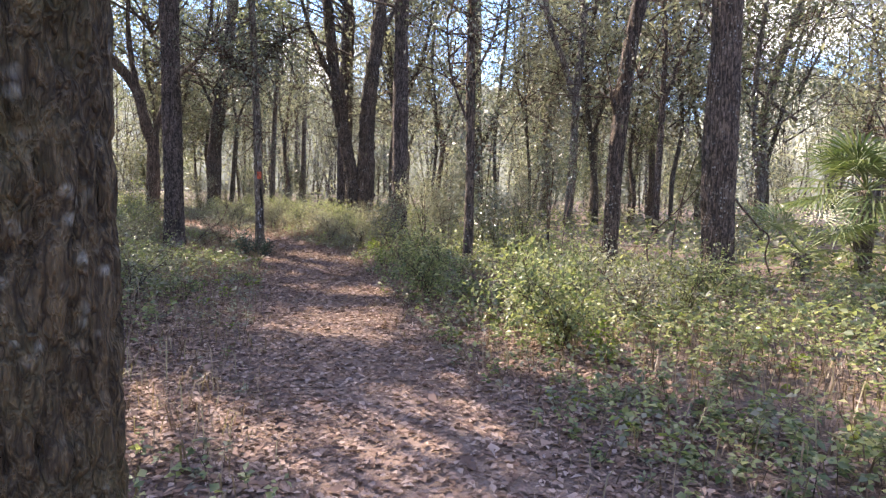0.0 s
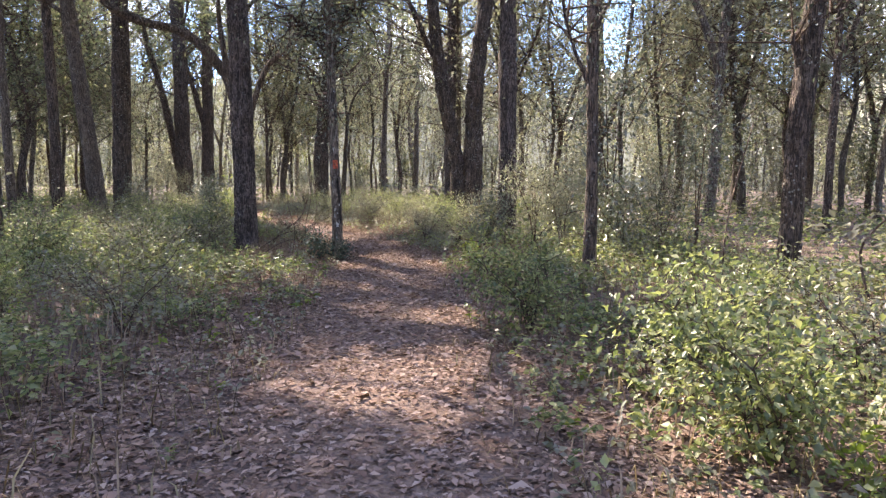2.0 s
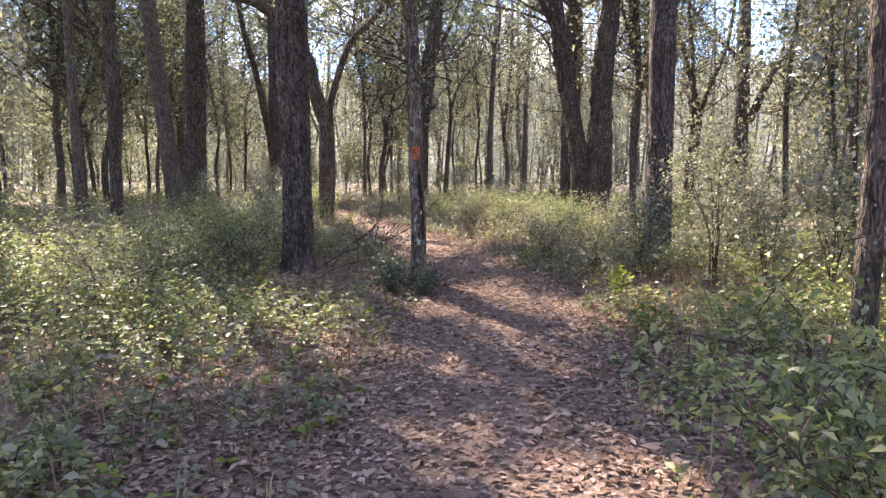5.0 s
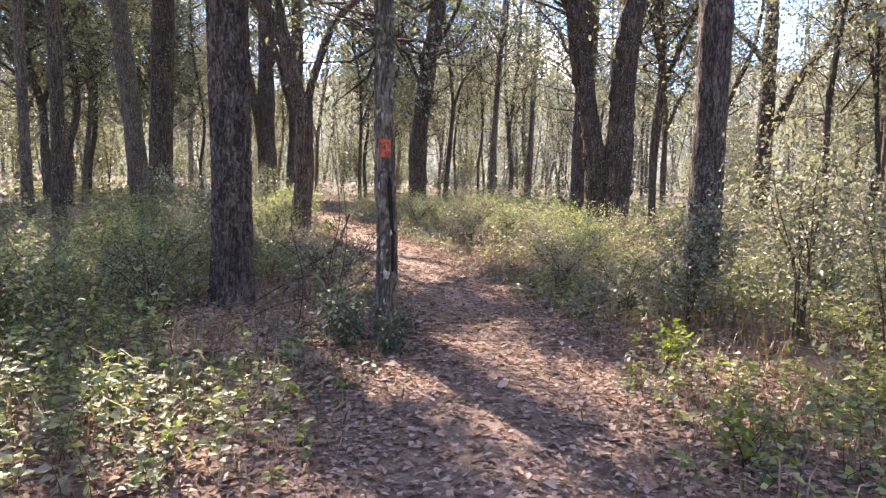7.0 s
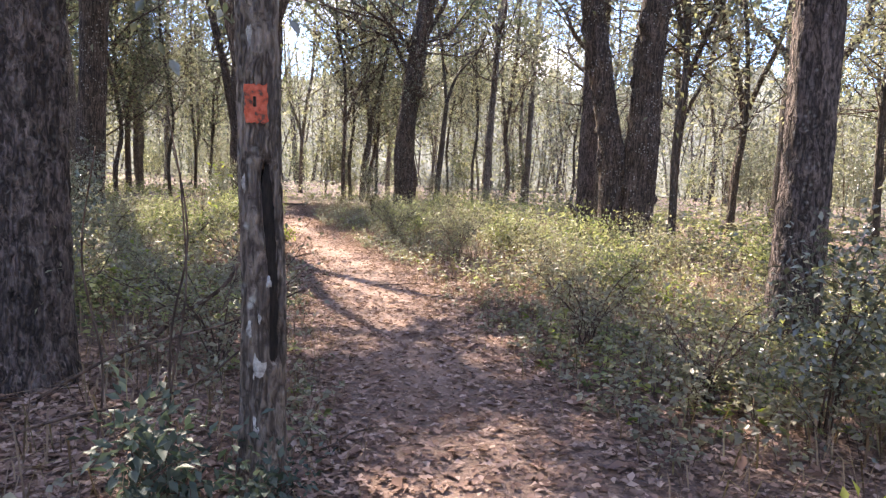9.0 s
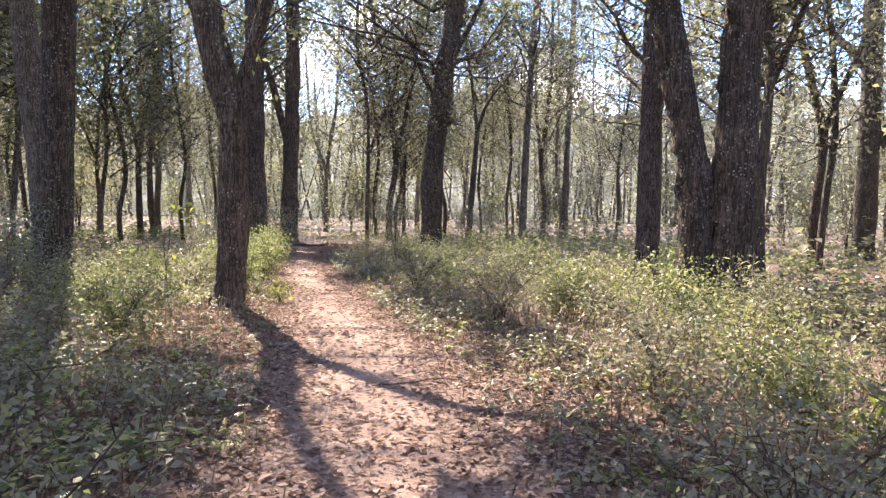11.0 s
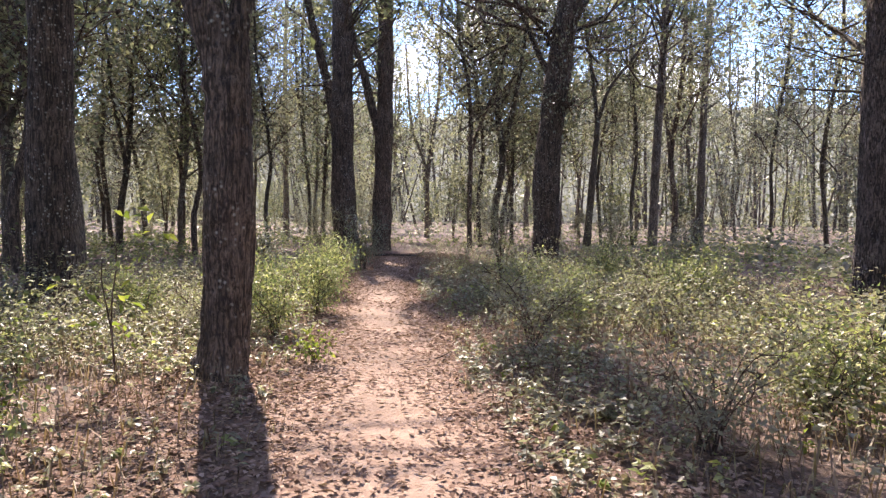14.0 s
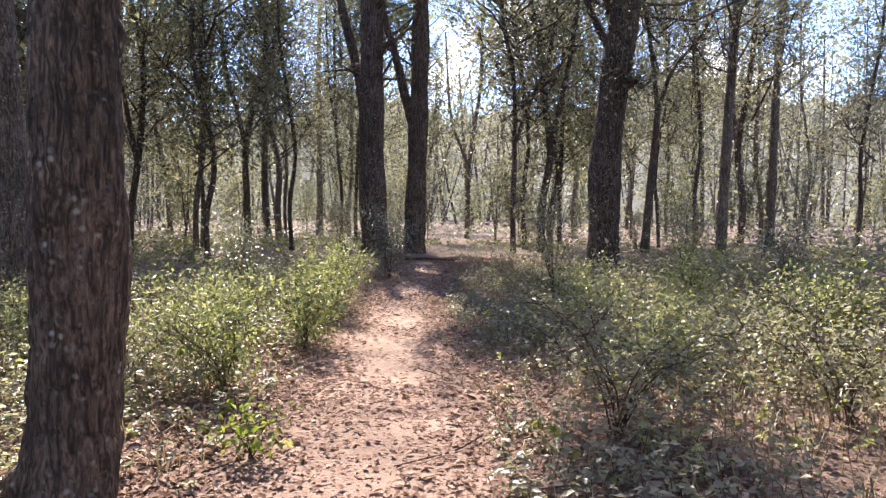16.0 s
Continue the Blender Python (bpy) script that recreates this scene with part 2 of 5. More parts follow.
def thing(name, x, y, z, label, category, group="", kind=""):
    ob = new(name)
    ob.empty_display_size = 0.2
    ob.matrix_basis = pose(x, y, z)
    return tagged(ob, label, category, group, kind)


def unit(v):
    return v / np.maximum(np.linalg.norm(v, axis=-1, keepdims=True), 1e-9)


def leaves_mesh(name, centre, ahead, normal, length, width, mat, fold=0.18, shape="diamond"):
    """Folded leaves: each has a stem end, a tip and two sides."""
    n = len(centre)
    a = unit(ahead)
    s = unit(np.cross(a, normal))
    u = np.cross(s, a)
    L, W = np.asarray(length).reshape(-1, 1) * np.ones((n, 1)), np.asarray(width).reshape(-1, 1) * np.ones((n, 1))
    base, tip = centre - a * L / 2, centre + a * L / 2 - u * L * 0.12
    if shape == "diamond":
        v = np.stack([base, centre - a * L * 0.05 + s * W / 2 + u * W * fold, tip, centre - a * L * 0.05 - s * W / 2 + u * W * fold], 1)
        f = np.array([[0, 1, 2], [0, 2, 3]])
    else:                       # lobed: six outer points
        m = centre + u * L * 0.04
        v = np.stack([base, centre - a * L * 0.22 + s * W * 0.3 + u * W * fold, m + s * W * 0.12, centre + a * L * 0.15 + s * W / 2 + u * W * fold,
                      tip, centre + a * L * 0.15 - s * W / 2 + u * W * fold, m - s * W * 0.12, centre - a * L * 0.22 - s * W * 0.3 + u * W * fold], 1)
        f = np.array([[0, 1, 2], [2, 3, 4], [0, 2, 4], [0, 4, 6], [4, 5, 6], [0, 6, 7]])
    k = v.shape[1]
    faces = (np.arange(n)[:, None, None] * k + f[None]).reshape(-1, 3)
    return mesh_of(name, v.reshape(-1, 3), faces, mat, smooth=False)


def tubes_arrays(p, r, sides=3):
    """p (n, k, 3) bent lines, r (n, k) radii: open tubes, as arrays."""
    n, k, _ = p.shape
    d = unit(np.gradient(p, axis=1))
    ref = np.where(np.abs(d[..., 2:3]) > 0.9, np.array([1.0, 0, 0]), np.array([0, 0, 1.0]))
    s = unit(np.cross(d, ref))
    u = np.cross(s, d)
    ang = np.arange(sides) * 2 * np.pi / sides
    ring = p[:, :, None] + r[:, :, None, None] * (np.cos(ang)[None, None, :, None] * s[:, :, None] + np.sin(ang)[None, None, :, None] * u[:, :, None])
    idx = np.arange(n * k * sides).reshape(n, k, sides)
    nxt = np.roll(idx, -1, axis=2)
    faces = np.stack([idx[:, :-1], nxt[:, :-1], nxt[:, 1:], idx[:, 1:]], -1).reshape(-1, 4)
    return ring.reshape(-1, 3), faces


def joined(chunks):
    """Chunks of (verts, faces) as one."""
    vs, fs, at = [], {}, 0
    for v, f in chunks:
        vs.append(v)
        fs.setdefault(f.shape[1], []).append(f + at)
        at += len(v)
    return np.concatenate(vs), [np.concatenate(f) for f in fs.values()]


def spline(points, n):
    """A smooth line of n points through the given ones (Catmull-Rom)."""
    p = np.asarray(points, float)
    q = np.concatenate([[2 * p[0] - p[1]], p, [2 * p[-1] - p[-2]]])
    t = np.linspace(0, len(p) - 1, n)
    i = np.minimum(t.astype(int), len(p) - 2)
    u = (t - i)[:, None]
    a, b, c, d = q[i], q[i + 1], q[i + 2], q[i + 3]
    return 0.5 * (2 * b + (c - a) * u + (2 * a - 5 * b + 4 * c - d) * u * u + (3 * b - a - 3 * c + d) * u ** 3)


def limb_mesh(name, points, r0, r1, mat, sides=24, rings=60, bark="oak", depth=0.02, flare=0.0, seed=0, slot=None, power=1.0, knobs=0.0):
    """A trunk or limb: a bent, tapered tube whose surface is cut by furrows."""
    line = spline(points, rings)
    t = np.linspace(0, 1, rings)
    along = np.concatenate([[0], np.cumsum(np.linalg.norm(np.diff(line, axis=0), axis=1))])
    t = along / along[-1]
    rad = r0 + (r1 - r0) * t ** power
    rad = rad * (1 + flare * np.exp(-along / 0.28)) * (1 + 0.05 * np.sin(along * 2.1 + seed))
    d = unit(np.gradient(line, axis=0))
    ref = np.array([0, 1.0, 0])
    s = unit(np.cross(d, ref))
    u = np.cross(s, d)
    ang = np.arange(sides) * 2 * np.pi / sides
    circ = np.cos(ang)[None, :, None] * s[:, None] + np.sin(ang)[None, :, None] * u[:, None]
    A, H = np.meshgrid(ang, along)
    R = np.repeat(rad[:, None], sides, 1)
    c, sn = np.cos(A), np.sin(A)
    rr = np.maximum(r0, 0.03)
    flat = np.stack([c.ravel() * rr, sn.ravel() * rr, H.ravel()], 1)
    if bark == "pine":
        wob = np.stack([vnoise(flat * 9, seed + 3), vnoise(flat * 9, seed + 4), vnoise(flat * 9, seed + 5)], 1) - 0.5
        q = flat * np.array([20, 20, 7.0]) + wob * 1.6
        n1 = np.abs(2 * vnoise(q, seed) - 1)
        n2 = np.abs(2 * vnoise(q * 1.0 + 31.7, seed + 9) - 1)
        cut = np.clip(np.minimum(n1, n2) * 6, 0, 1)
        disp = (cut - 0.6) * depth + (vnoise(flat * 55, seed + 1) - 0.5) * depth * 0.35
    else:
        wob = (np.stack([vnoise(flat * 5, seed + 3), vnoise(flat * 5, seed + 4), 0 * flat[:, 0]], 1) - 0.5) * 0.05
        q = (flat + wob) * np.array([30, 30, 5.0])
        n1 = np.abs(2 * vnoise(q, seed) - 1)
        n2 = vnoise(flat * np.array([60, 60, 26.0]), seed + 7)
        disp = (np.clip(n1 * 3.4, 0, 1) - 0.7) * depth + (n2 - 0.5) * depth * 0.6
    lump = (vnoise(flat * np.array([3, 3, 1.2]), seed + 20) - 0.5) * 0.12
    R = R * (1 + lump.reshape(R.shape)) + disp.reshape(R.shape)
    if knobs:
        bump = np.clip(vnoise(flat * np.array([6, 6, 4.5]), seed + 40) - 0.66, 0, 1) * 3
        pit = np.clip(vnoise(flat * np.array([9, 9, 7.0]), seed + 41) - 0.76, 0, 1) * 4
        R = R + (knobs * (bump - 0.8 * pit)).reshape(R.shape)
    if flare:
        R = R * (1 + 0.16 * np.exp(-H / 0.22) * np.cos(A * 5 + seed))
    if slot:
        a0, h0, h1, wide, deep = slot
        across = np.angle(np.exp(1j * (A - a0 - 0.12 * np.sin(H * 5)))) * R
        inside = np.clip(1.6 - np.abs(across) / wide * 1.6, 0, 1) * np.clip((H - h0) / 0.12, 0, 1) * np.clip((h1 - H) / 0.1, 0, 1)
        R = R - deep * np.clip(inside * 2.5, 0, 1) + 0.012 * np.clip(inside * (1 - inside) * 4, 0, 1)
    v = line[:, None] + circ * R[..., None]
    idx = np.arange(rings * sides).reshape(rings, sides)
    nxt = np.roll(idx, -1, axis=1)
    quads = np.stack([idx[:-1], nxt[:-1], nxt[1:], idx[1:]], -1).reshape(-1, 4)
    v = np.concatenate([v.reshape(-1, 3), line[-1:]])
    cap = np.stack([idx[-1], nxt[-1], np.full(sides, rings * sides)], -1)
    return mesh_of(name, v, [quads, cap], mat)


def scatter_unit(n):
    return unit(rng.normal(size=(n, 3)))


def foliage_arrays(tips, spread, per_tip, length, droop=0.2):
    """Leaves round twig tips: centres, ways and normals."""
    k = np.repeat(np.arange(len(tips)), per_tip)
    off = rng.normal(size=(len(k), 3)) * spread
    c = tips[k] + off
    ahead = unit(off + scatter_unit(len(k)) * spread * 0.8 + np.array([0, 0, -droop * spread]))
    normal = unit(np.array([0, 0, 1.0]) + scatter_unit(len(k)) * 0.8)
    size = length * rng.uniform(0.6, 1.3, len(k))
    return c, ahead, normal, size


def crown_parts(owner, starts, count, reach, size, leaf_len, mat, per_tip=14, spread=0.35, leaf_name="crown", up=0.35):
    """Twigs that grow from the points in starts, with leaves round their ends; two parts of one tree."""
    starts = np.asarray(starts, float)
    root = starts[rng.integers(len(starts), size=count)]
    way = scatter_unit(count) * np.array([1, 1, 0.55]) + np.array([0, 0, up])
    ln = reach * rng.uniform(0.35, 1.0, count)[:, None]
    tip = root + unit(way) * ln
    mid = (root + tip) / 2 + scatter_unit(count) * ln * 0.13
    p = np.stack([root, mid, tip], 1)
    r = size * np.stack([np.ones(count), np.full(count, 0.6), np.full(count, 0.22)], 1) * rng.uniform(0.6, 1.2, count)[:, None]
    v, f = tubes_arrays(p, r, 3)
    tagged(part("branchwork", mesh_of("branchwork", v, f, TWIG), owner), kind="stuff")
    ends = np.concatenate([tip, mid, (mid + tip) / 2])
    c, a, nrm, s = foliage_arrays(ends, spread, max(1, per_tip // 3), leaf_len)
    tagged(part(leaf_name, leaves_mesh(leaf_name, c, a, nrm, s, s * 0.55, mat), owner), kind="stuff")


# ---- the lie of the land ----
WAY = np.array([[1.0, -60], [1.0, -6], [1.0, 3.1], [0.98, 4.7], [1.05, 7.8], [1.2, 10.4], [1.32, 12.8], [1.5, 15.4], [0.95, 17.5], [0.3, 19.8],
                [-0.65, 23], [-1.5, 25], [-2.05, 27], [-2.9, 29.1], [-4.2, 33], [-5.35, 37.2], [-6.7, 41.5], [-7.4, 43.5]])
_w = spline(WAY, 400)


def path_distance(x, y):
    x, y = np.asarray(x, float).ravel(), np.asarray(y, float).ravel()
    out = np.empty(len(x))
    for i in range(0, len(x), 20000):
        out[i:i + 20000] = np.sqrt(((x[i:i + 20000, None] - _w[None, :, 0]) ** 2 + (y[i:i + 20000, None] - _w[None, :, 1]) ** 2).min(1))
    return out


def half_width(y):
    return np.interp(y, [0, 12, 20, 24, 30, 40], [0.9, 0.92, 0.9, 0.82, 0.68, 0.6])


def land(x, y, d=None):
    x, y = np.asarray(x, float), np.asarray(y, float)
    shape = np.broadcast(x, y).shape
    x, y = np.broadcast_arrays(x, y)
    x, y = x.ravel(), y.ravel()
    d = path_distance(x, y) if d is None else d
    near = np.clip((d - half_width(y)) / 0.7, 0, 1)
    near = near * near * (3 - 2 * near)
    z = -0.02 + near * (0.05 + 0.10 * (flat_noise(x, y, 0.45, 5) - 0.5) + 0.05 * (flat_noise(x, y, 1.7, 6) - 0.5))
    z = z - 0.008 * np.clip(y - 24, 0, 60)
    z = z + 0.025 * (flat_noise(x, y, 0.9, 8) - 0.5) + 0.012 * (flat_noise(x, y, 4.0, 9) - 0.5)
    return z.reshape(shape)


def land1(x, y):
    return float(land(np.array([x]), np.array([y]))[0])


def ground_sheet():
    def axis(lo, hi, step, far):
        mid = np.arange(lo, hi + 1e-6, step)
        out, s = [], step
        at = hi
        while at < hi + far:
            s *= 1.16
            at += s
            out.append(at)
        out = np.array(out)
        return np.concatenate([(lo - (out - hi))[::-1], mid, out])
    xs, ys = axis(-8, 9, 0.16, 900), axis(-3, 44, 0.16, 900)
    X, Y = np.meshgrid(xs, ys)
    d = path_distance(X.ravel(), Y.ravel())
    Z = land(X.ravel(), Y.ravel(), d)
    v = np.stack([X.ravel(), Y.ravel(), Z], 1)
    i = np.arange(X.size).reshape(X.shape)
    f = np.stack([i[:-1, :-1], i[:-1, 1:], i[1:, 1:], i[1:, :-1]], -1).reshape(-1, 4)
    me = mesh_of("ground", v, f, GROUND)
    hw = half_width(Y.ravel())
    edge = (flat_noise(X, Y, 1.3, 12).ravel() - 0.5) * 0.7
    mask = np.clip(1.25 - (d + edge) / hw, 0, 1) * 1.6 * np.interp(Y.ravel(), [0, 3, 6, 15, 18, 21, 40, 43], [0.6, 0.6, 0.22, 0.25, 0.6, 1, 1, 0])
    at = me.attributes.new("path", "FLOAT_COLOR", "POINT")
    m = np.clip(mask, 0, 1)
    at.data.foreach_set("color", np.stack([m, m, m, np.ones_like(m)], 1).astype(np.float32).ravel())
    tagged(new("ground", me), "brown forest floor with a worn sandy footpath", "ground", kind="structure")


ground_sheet()


# ---- trees ----
TREES = []                                       # places taken, (x, y, clearance)


def tree(x, y, trunk, r0, r1, mat, label, limbs=(), bark="oak", depth=0.012, sides=28, rings=90, flare=0.25, leaf=None, crown=(90, 3.0, 0.12),
         leafy_from=0.55, spread=0.5, per_tip=18, seed=0, name="tree", slot=None, top=None, power=1.0, category="tree", group="forest trees", up=0.35, fine=(10, 24), knobs=0.0):
    """trunk and limbs: lines of offsets from the base. top: the height up to which the trunk goes on."""
    pts = [np.array(p, float) for p in trunk]
    if top and pts[-1][2] < top:
        lean = (pts[-1] - pts[-2]) / max(pts[-1][2] - pts[-2][2], 0.1)
        lean[:2] = np.clip(lean[:2], -0.2, 0.2) * 0.6
        step = (top - pts[-1][2]) / 2
        for k in (1, 2):
            pts.append(pts[-1] + lean * step + np.array([rng.normal() * 0.02, rng.normal() * 0.02, 0]) * step)
    pts[0] = pts[0] - np.array([0, 0, 0.12])
    owner = thing(name, x, y, land1(x, y), label, category, group)
    part("trunk", limb_mesh("trunk", pts, r0, r1, mat, sides, rings, bark, depth, flare, seed, slot, power, knobs), owner)
    line = spline(pts, 60)
    starts = [line[line[:, 2] >= leafy_from * line[-1, 2]]]
    for k, (line, a, b) in enumerate(limbs):
        part("limb", limb_mesh("limb", line, a, b, mat, fine[0], fine[1], bark, depth * 0.6, 0, seed + 30 + k, knobs=knobs), owner)
        starts.append(spline(line, 20)[6:])
    starts = np.concatenate(starts)
    if leaf:
        count, reach, ln = crown
        count = int(count * 0.55)
        crown_parts(owner, starts, count, reach, 0.022, ln, leaf, per_tip, spread, up=up)
    TREES.append((x, y, r0 + 0.05))
    return owner


def limbs_up(base, h0, h1, n, reach, r, seed):
    """Plain ascending limbs for trees whose boughs are not seen singly."""
    g = np.random.default_rng(seed)
    out = []
    for k in range(n):
        z = h0 + (h1 - h0) * (k + g.uniform(0, 0.6)) / n
        a = g.uniform(0, 2 * np.pi)
        d = np.array([np.cos(a), np.sin(a), 0])
        c = np.array([base[0], base[1], z])
        L = reach * g.uniform(0.6, 1.1)
        out.append(([c, c + d * L * 0.4 + [0, 0, L * 0.28], c + d * L * 0.8 + [g.normal() * 0.2, g.normal() * 0.2, L * 0.62], c + d * L + [0, 0, L]], r, r * 0.3))
    return out


def up(trunk, h):
    """Offset of a trunk's line at the height h, or past its last point."""
    p = np.array(trunk, float)
    return np.array([np.interp(h, p[:, 2], p[:, 0]), np.interp(h, p[:, 2], p[:, 1])])


# broad trunk beside the start of the walk
t0 = [(0, 0, 0), (0.0, 0, 0.9), (0.0, 0.0, 1.9), (-0.04, 0.02, 5)]
tree(-0.485, 1.65, t0, 0.235, 0.16, BARK_MOSSY, "thick mossy brown trunk with deep furrowed bark", limbs_up((-0.1, 0), 8, 13, 5, 3, 0.07, 1),
     "oak", 0.028, 120, 300, 0.3, LEAF_OAK, (90, 3.0, 0.12), 0.7, 0.5, 24, seed=1, top=15, knobs=0.022)
# tall pine beside the path
tA = [(0, 0, 0), (-0.01, 0, 1.5), (-0.04, -0.01, 3.2), (-0.1, -0.02, 7)]
TREES.append((-1.25, 15.45, 0.5))
tree(-1.34, 16.12, tA, 0.212, 0.14, BARK_PINE, "tall straight pine with dark plated bark", limbs_up((-0.2, 0), 12, 17, 6, 3, 0.05, 2),
     "pine", 0.03, 72, 260, 0.22, LEAF_OAK, (130, 2.6, 0.14), 0.72, seed=2, top=18)
# slim trunk with the orange trail mark and a hollow split
tB = [(0.05, 0.01, 0), (0.05, 0.01, 0.5), (0.045, 0.01, 0.95), (0.02, 0.01, 1.45), (0.0, 0.0, 2.1), (-0.05, 0.05, 3.6)]
B = tree(0.42, 14.86, tB, 0.096, 0.05, BARK_GREY, "slim grey trunk with an orange trail mark and a hollow split",
         [([(-0.04, 0, 3.4), (-0.4, 0.2, 4.0), (-0.9, 0.1, 4.5)], 0.025, 0.006), ([(-0.06, 0, 3.7), (0.3, 0.4, 4.4), (0.8, 0.5, 4.9)], 0.025, 0.006)],
         "oak", 0.009, 110, 220, 0.25, LEAF_HOLLY, (330, 0.9, 0.062), 0.33, 0.24, 30, seed=3, slot=(radians(-138), 0.74, 1.6, 0.036, 0.085), top=7.5, up=0.0)
# leaning forked oak left of the bend
tJ = [(-0.06, -0.05, 0), (0.0, 0.0, 0.5), (0.02, 0.0, 1.3), (0.03, 0.01, 2.5), (0.02, 0.02, 3.15)]
tree(-2.72, 24.6, tJ, 0.218, 0.185, BARK_OAK, "dark oak trunk forking into spreading limbs",
     [([(0.0, 0.02, 2.8), (-0.22, -0.08, 3.5), (-0.55, -0.1, 4.6), (-1.58, -0.25, 5.7), (-2.8, -0.45, 6.0), (-3.7, -0.6, 6.4), (-4.8, -0.7, 7.5)], 0.185, 0.09),
      ([(0.06, 0.03, 2.85), (0.2, 0.08, 3.5), (0.68, 0.11, 4.8), (1.5, 0.25, 5.75), (1.85, 0.3, 7.0), (2.0, 0.4, 9)], 0.1, 0.04),
      ([(-0.3, -0.1, 3.9), (-0.6, -0.1, 5.5), (-0.68, -0.1, 6.9), (-0.6, 0, 9)], 0.1, 0.04)],
     "oak", 0.016, 64, 170, 0.3, LEAF_OAK, (70, 2.6, 0.12), 0.98, 0.45, 18, seed=4, fine=(24, 60), knobs=0.04)
# the twin-stemmed oak right of the path
tC = [(0.1, -0.02, 0), (0.1, -0.02, 0.5), (0.02, 0, 1.9), (-0.27, 0.07, 3.5), (-0.55, 0.13, 5.0), (-0.9, 0.3, 8)]
tC2 = [(0.55, -0.1, -0.15), (0.55, -0.1, 0.5), (0.57, -0.12, 2.3), (0.6, -0.12, 4.0), (0.68, -0.13, 5.2), (1.1, -0.1, 9), (1.2, 0, 13)]
tree(4.17, 25.81, tC, 0.27, 0.13, BARK_SPECKLED, "twin-stemmed oak spreading into two dark trunks",
     [(tC2, 0.36, 0.12), ([(0.9, -0.1, 7), (2, 0.4, 9), (3, 0.6, 11)], 0.1, 0.04), ([(-0.5, 0.1, 5), (-1.6, -0.5, 7), (-2.4, -0.9, 9.5)], 0.1, 0.04)],
     "oak", 0.025, 72, 240, 0.35, LEAF_OAK, (120, 3.2, 0.13), 0.6, seed=5, top=13, fine=(64, 200), knobs=0.09)
# pine right of the path
tD = [(-0.1, 0.04, 0), (-0.1, 0.04, 1.5), (-0.12, 0.05, 3.2), (-0.15, 0.05, 7)]
tree(4.42, 18.2, tD, 0.215, 0.13, BARK_PINE, "tall pine with reddish plated bark", limbs_up((-0.2, 0), 11, 16, 6, 2.6, 0.05, 6),
     "pine", 0.026, 36, 120, 0.25, LEAF_OAK, (120, 2.6, 0.13), 0.7, seed=6, top=17)
# slender trunk among the saplings
tE = [(0.0, 0, 0), (0.01, 0, 0.9), (0.0, 0, 1.8), (-0.04, 0.01, 3.3), (-0.08, 0.02, 5)]
tree(4.16, 11.91, tE, 0.09, 0.055, BARK_OAK, "slender dark trunk among leafy saplings",
     [([(-0.03, 0.01, 2.6), (-0.4, 0.1, 3.6), (-0.5, 0.1, 4.6)], 0.03, 0.01), ([(-0.05, 0, 3.4), (0.5, 0.3, 4.4), (0.8, 0.3, 5.6)], 0.03, 0.01)],
     "oak", 0.012, 40, 180, 0.25, LEAF_HOLLY, (150, 1.3, 0.08), 0.42, 0.35, 20, seed=7, top=9)
# leaning trunk
tF = [(0.03, -0.02, 0), (0.05, -0.02, 0.9), (0.06, -0.03, 2.0), (0.12, -0.06, 3.1), (0.2, -0.11, 4.2), (0.34, -0.2, 5.3)]
tree(6.75, 11.25, tF, 0.14, 0.13, BARK_OAK, "crooked dark trunk leaning over the undergrowth",
     [([(0.12, -0.06, 3.1), (0.4, 0.1, 3.6), (0.8, 0.2, 3.8)], 0.04, 0.015), ([(0.06, -0.03, 2.9), (-0.1, -0.1, 3.2), (-0.14, -0.1, 3.35)], 0.07, 0.03)],
     "oak", 0.025, 40, 180, 0.2, LEAF_HOLLY, (70, 2.0, 0.08), 0.6, 0.4, 20, seed=8, top=10)
# stout trunk on the right
tG = [(0.0, 0, 0), (-0.05, 0.04, 0.9), (-0.08, 0.07, 2.0), (-0.1, 0.08, 4.5), (-0.15, 0.1, 7)]
tree(7.1, 8.54, tG, 0.25, 0.17, BARK_OAK, "stout dark trunk with lichen and hanging vines", limbs_up((-0.2, 0.1), 6, 12, 6, 3, 0.06, 9),
     "oak", 0.026, 48, 160, 0.25, LEAF_HOLLY, (150, 2.8, 0.09), 0.33, 0.5, 22, seed=9, top=13)
# large trunks left of the path
tree(-7.48, 27.5, [(0.0, 0, 0), (0.05, 0.02, 1.5), (0.18, 0.07, 7)], 0.305, 0.23, BARK_SPECKLED, "massive dark trunk speckled with lichen", limbs_up((0.3, 0), 7, 14, 7, 4, 0.1, 10),
     "oak", 0.03, 48, 150, 0.2, LEAF_OAK, (110, 3.2, 0.12), 0.8, 0.5, 24, seed=10, top=16)
tree(-9.2, 29.6, [(0.2, 0, 0), (0.0, 0.02, 2), (-0.55, 0.07, 7)], 0.3, 0.2, BARK_GREY, "grey trunk standing among undergrowth", limbs_up((-0.3, 0), 7, 14, 6, 4, 0.09, 11),
     "oak", 0.02, 40, 140, 0.25, LEAF_GREY, (120, 3.2, 0.14), 0.55, seed=11, top=15)
tree(-5.46, 15.1, [(0.04, 0, 0), (-0.04, 0.02, 1.5), (-0.13, 0.06, 4)], 0.15, 0.1, BARK_OAK, "dark straight trunk in green undergrowth", limbs_up((0.2, 0), 7, 12, 6, 3, 0.06, 12),
     "oak", 0.018, 48, 200, 0.25, LEAF_OAK, (70, 3.0, 0.12), 0.72, 0.5, 24, seed=12, top=14)
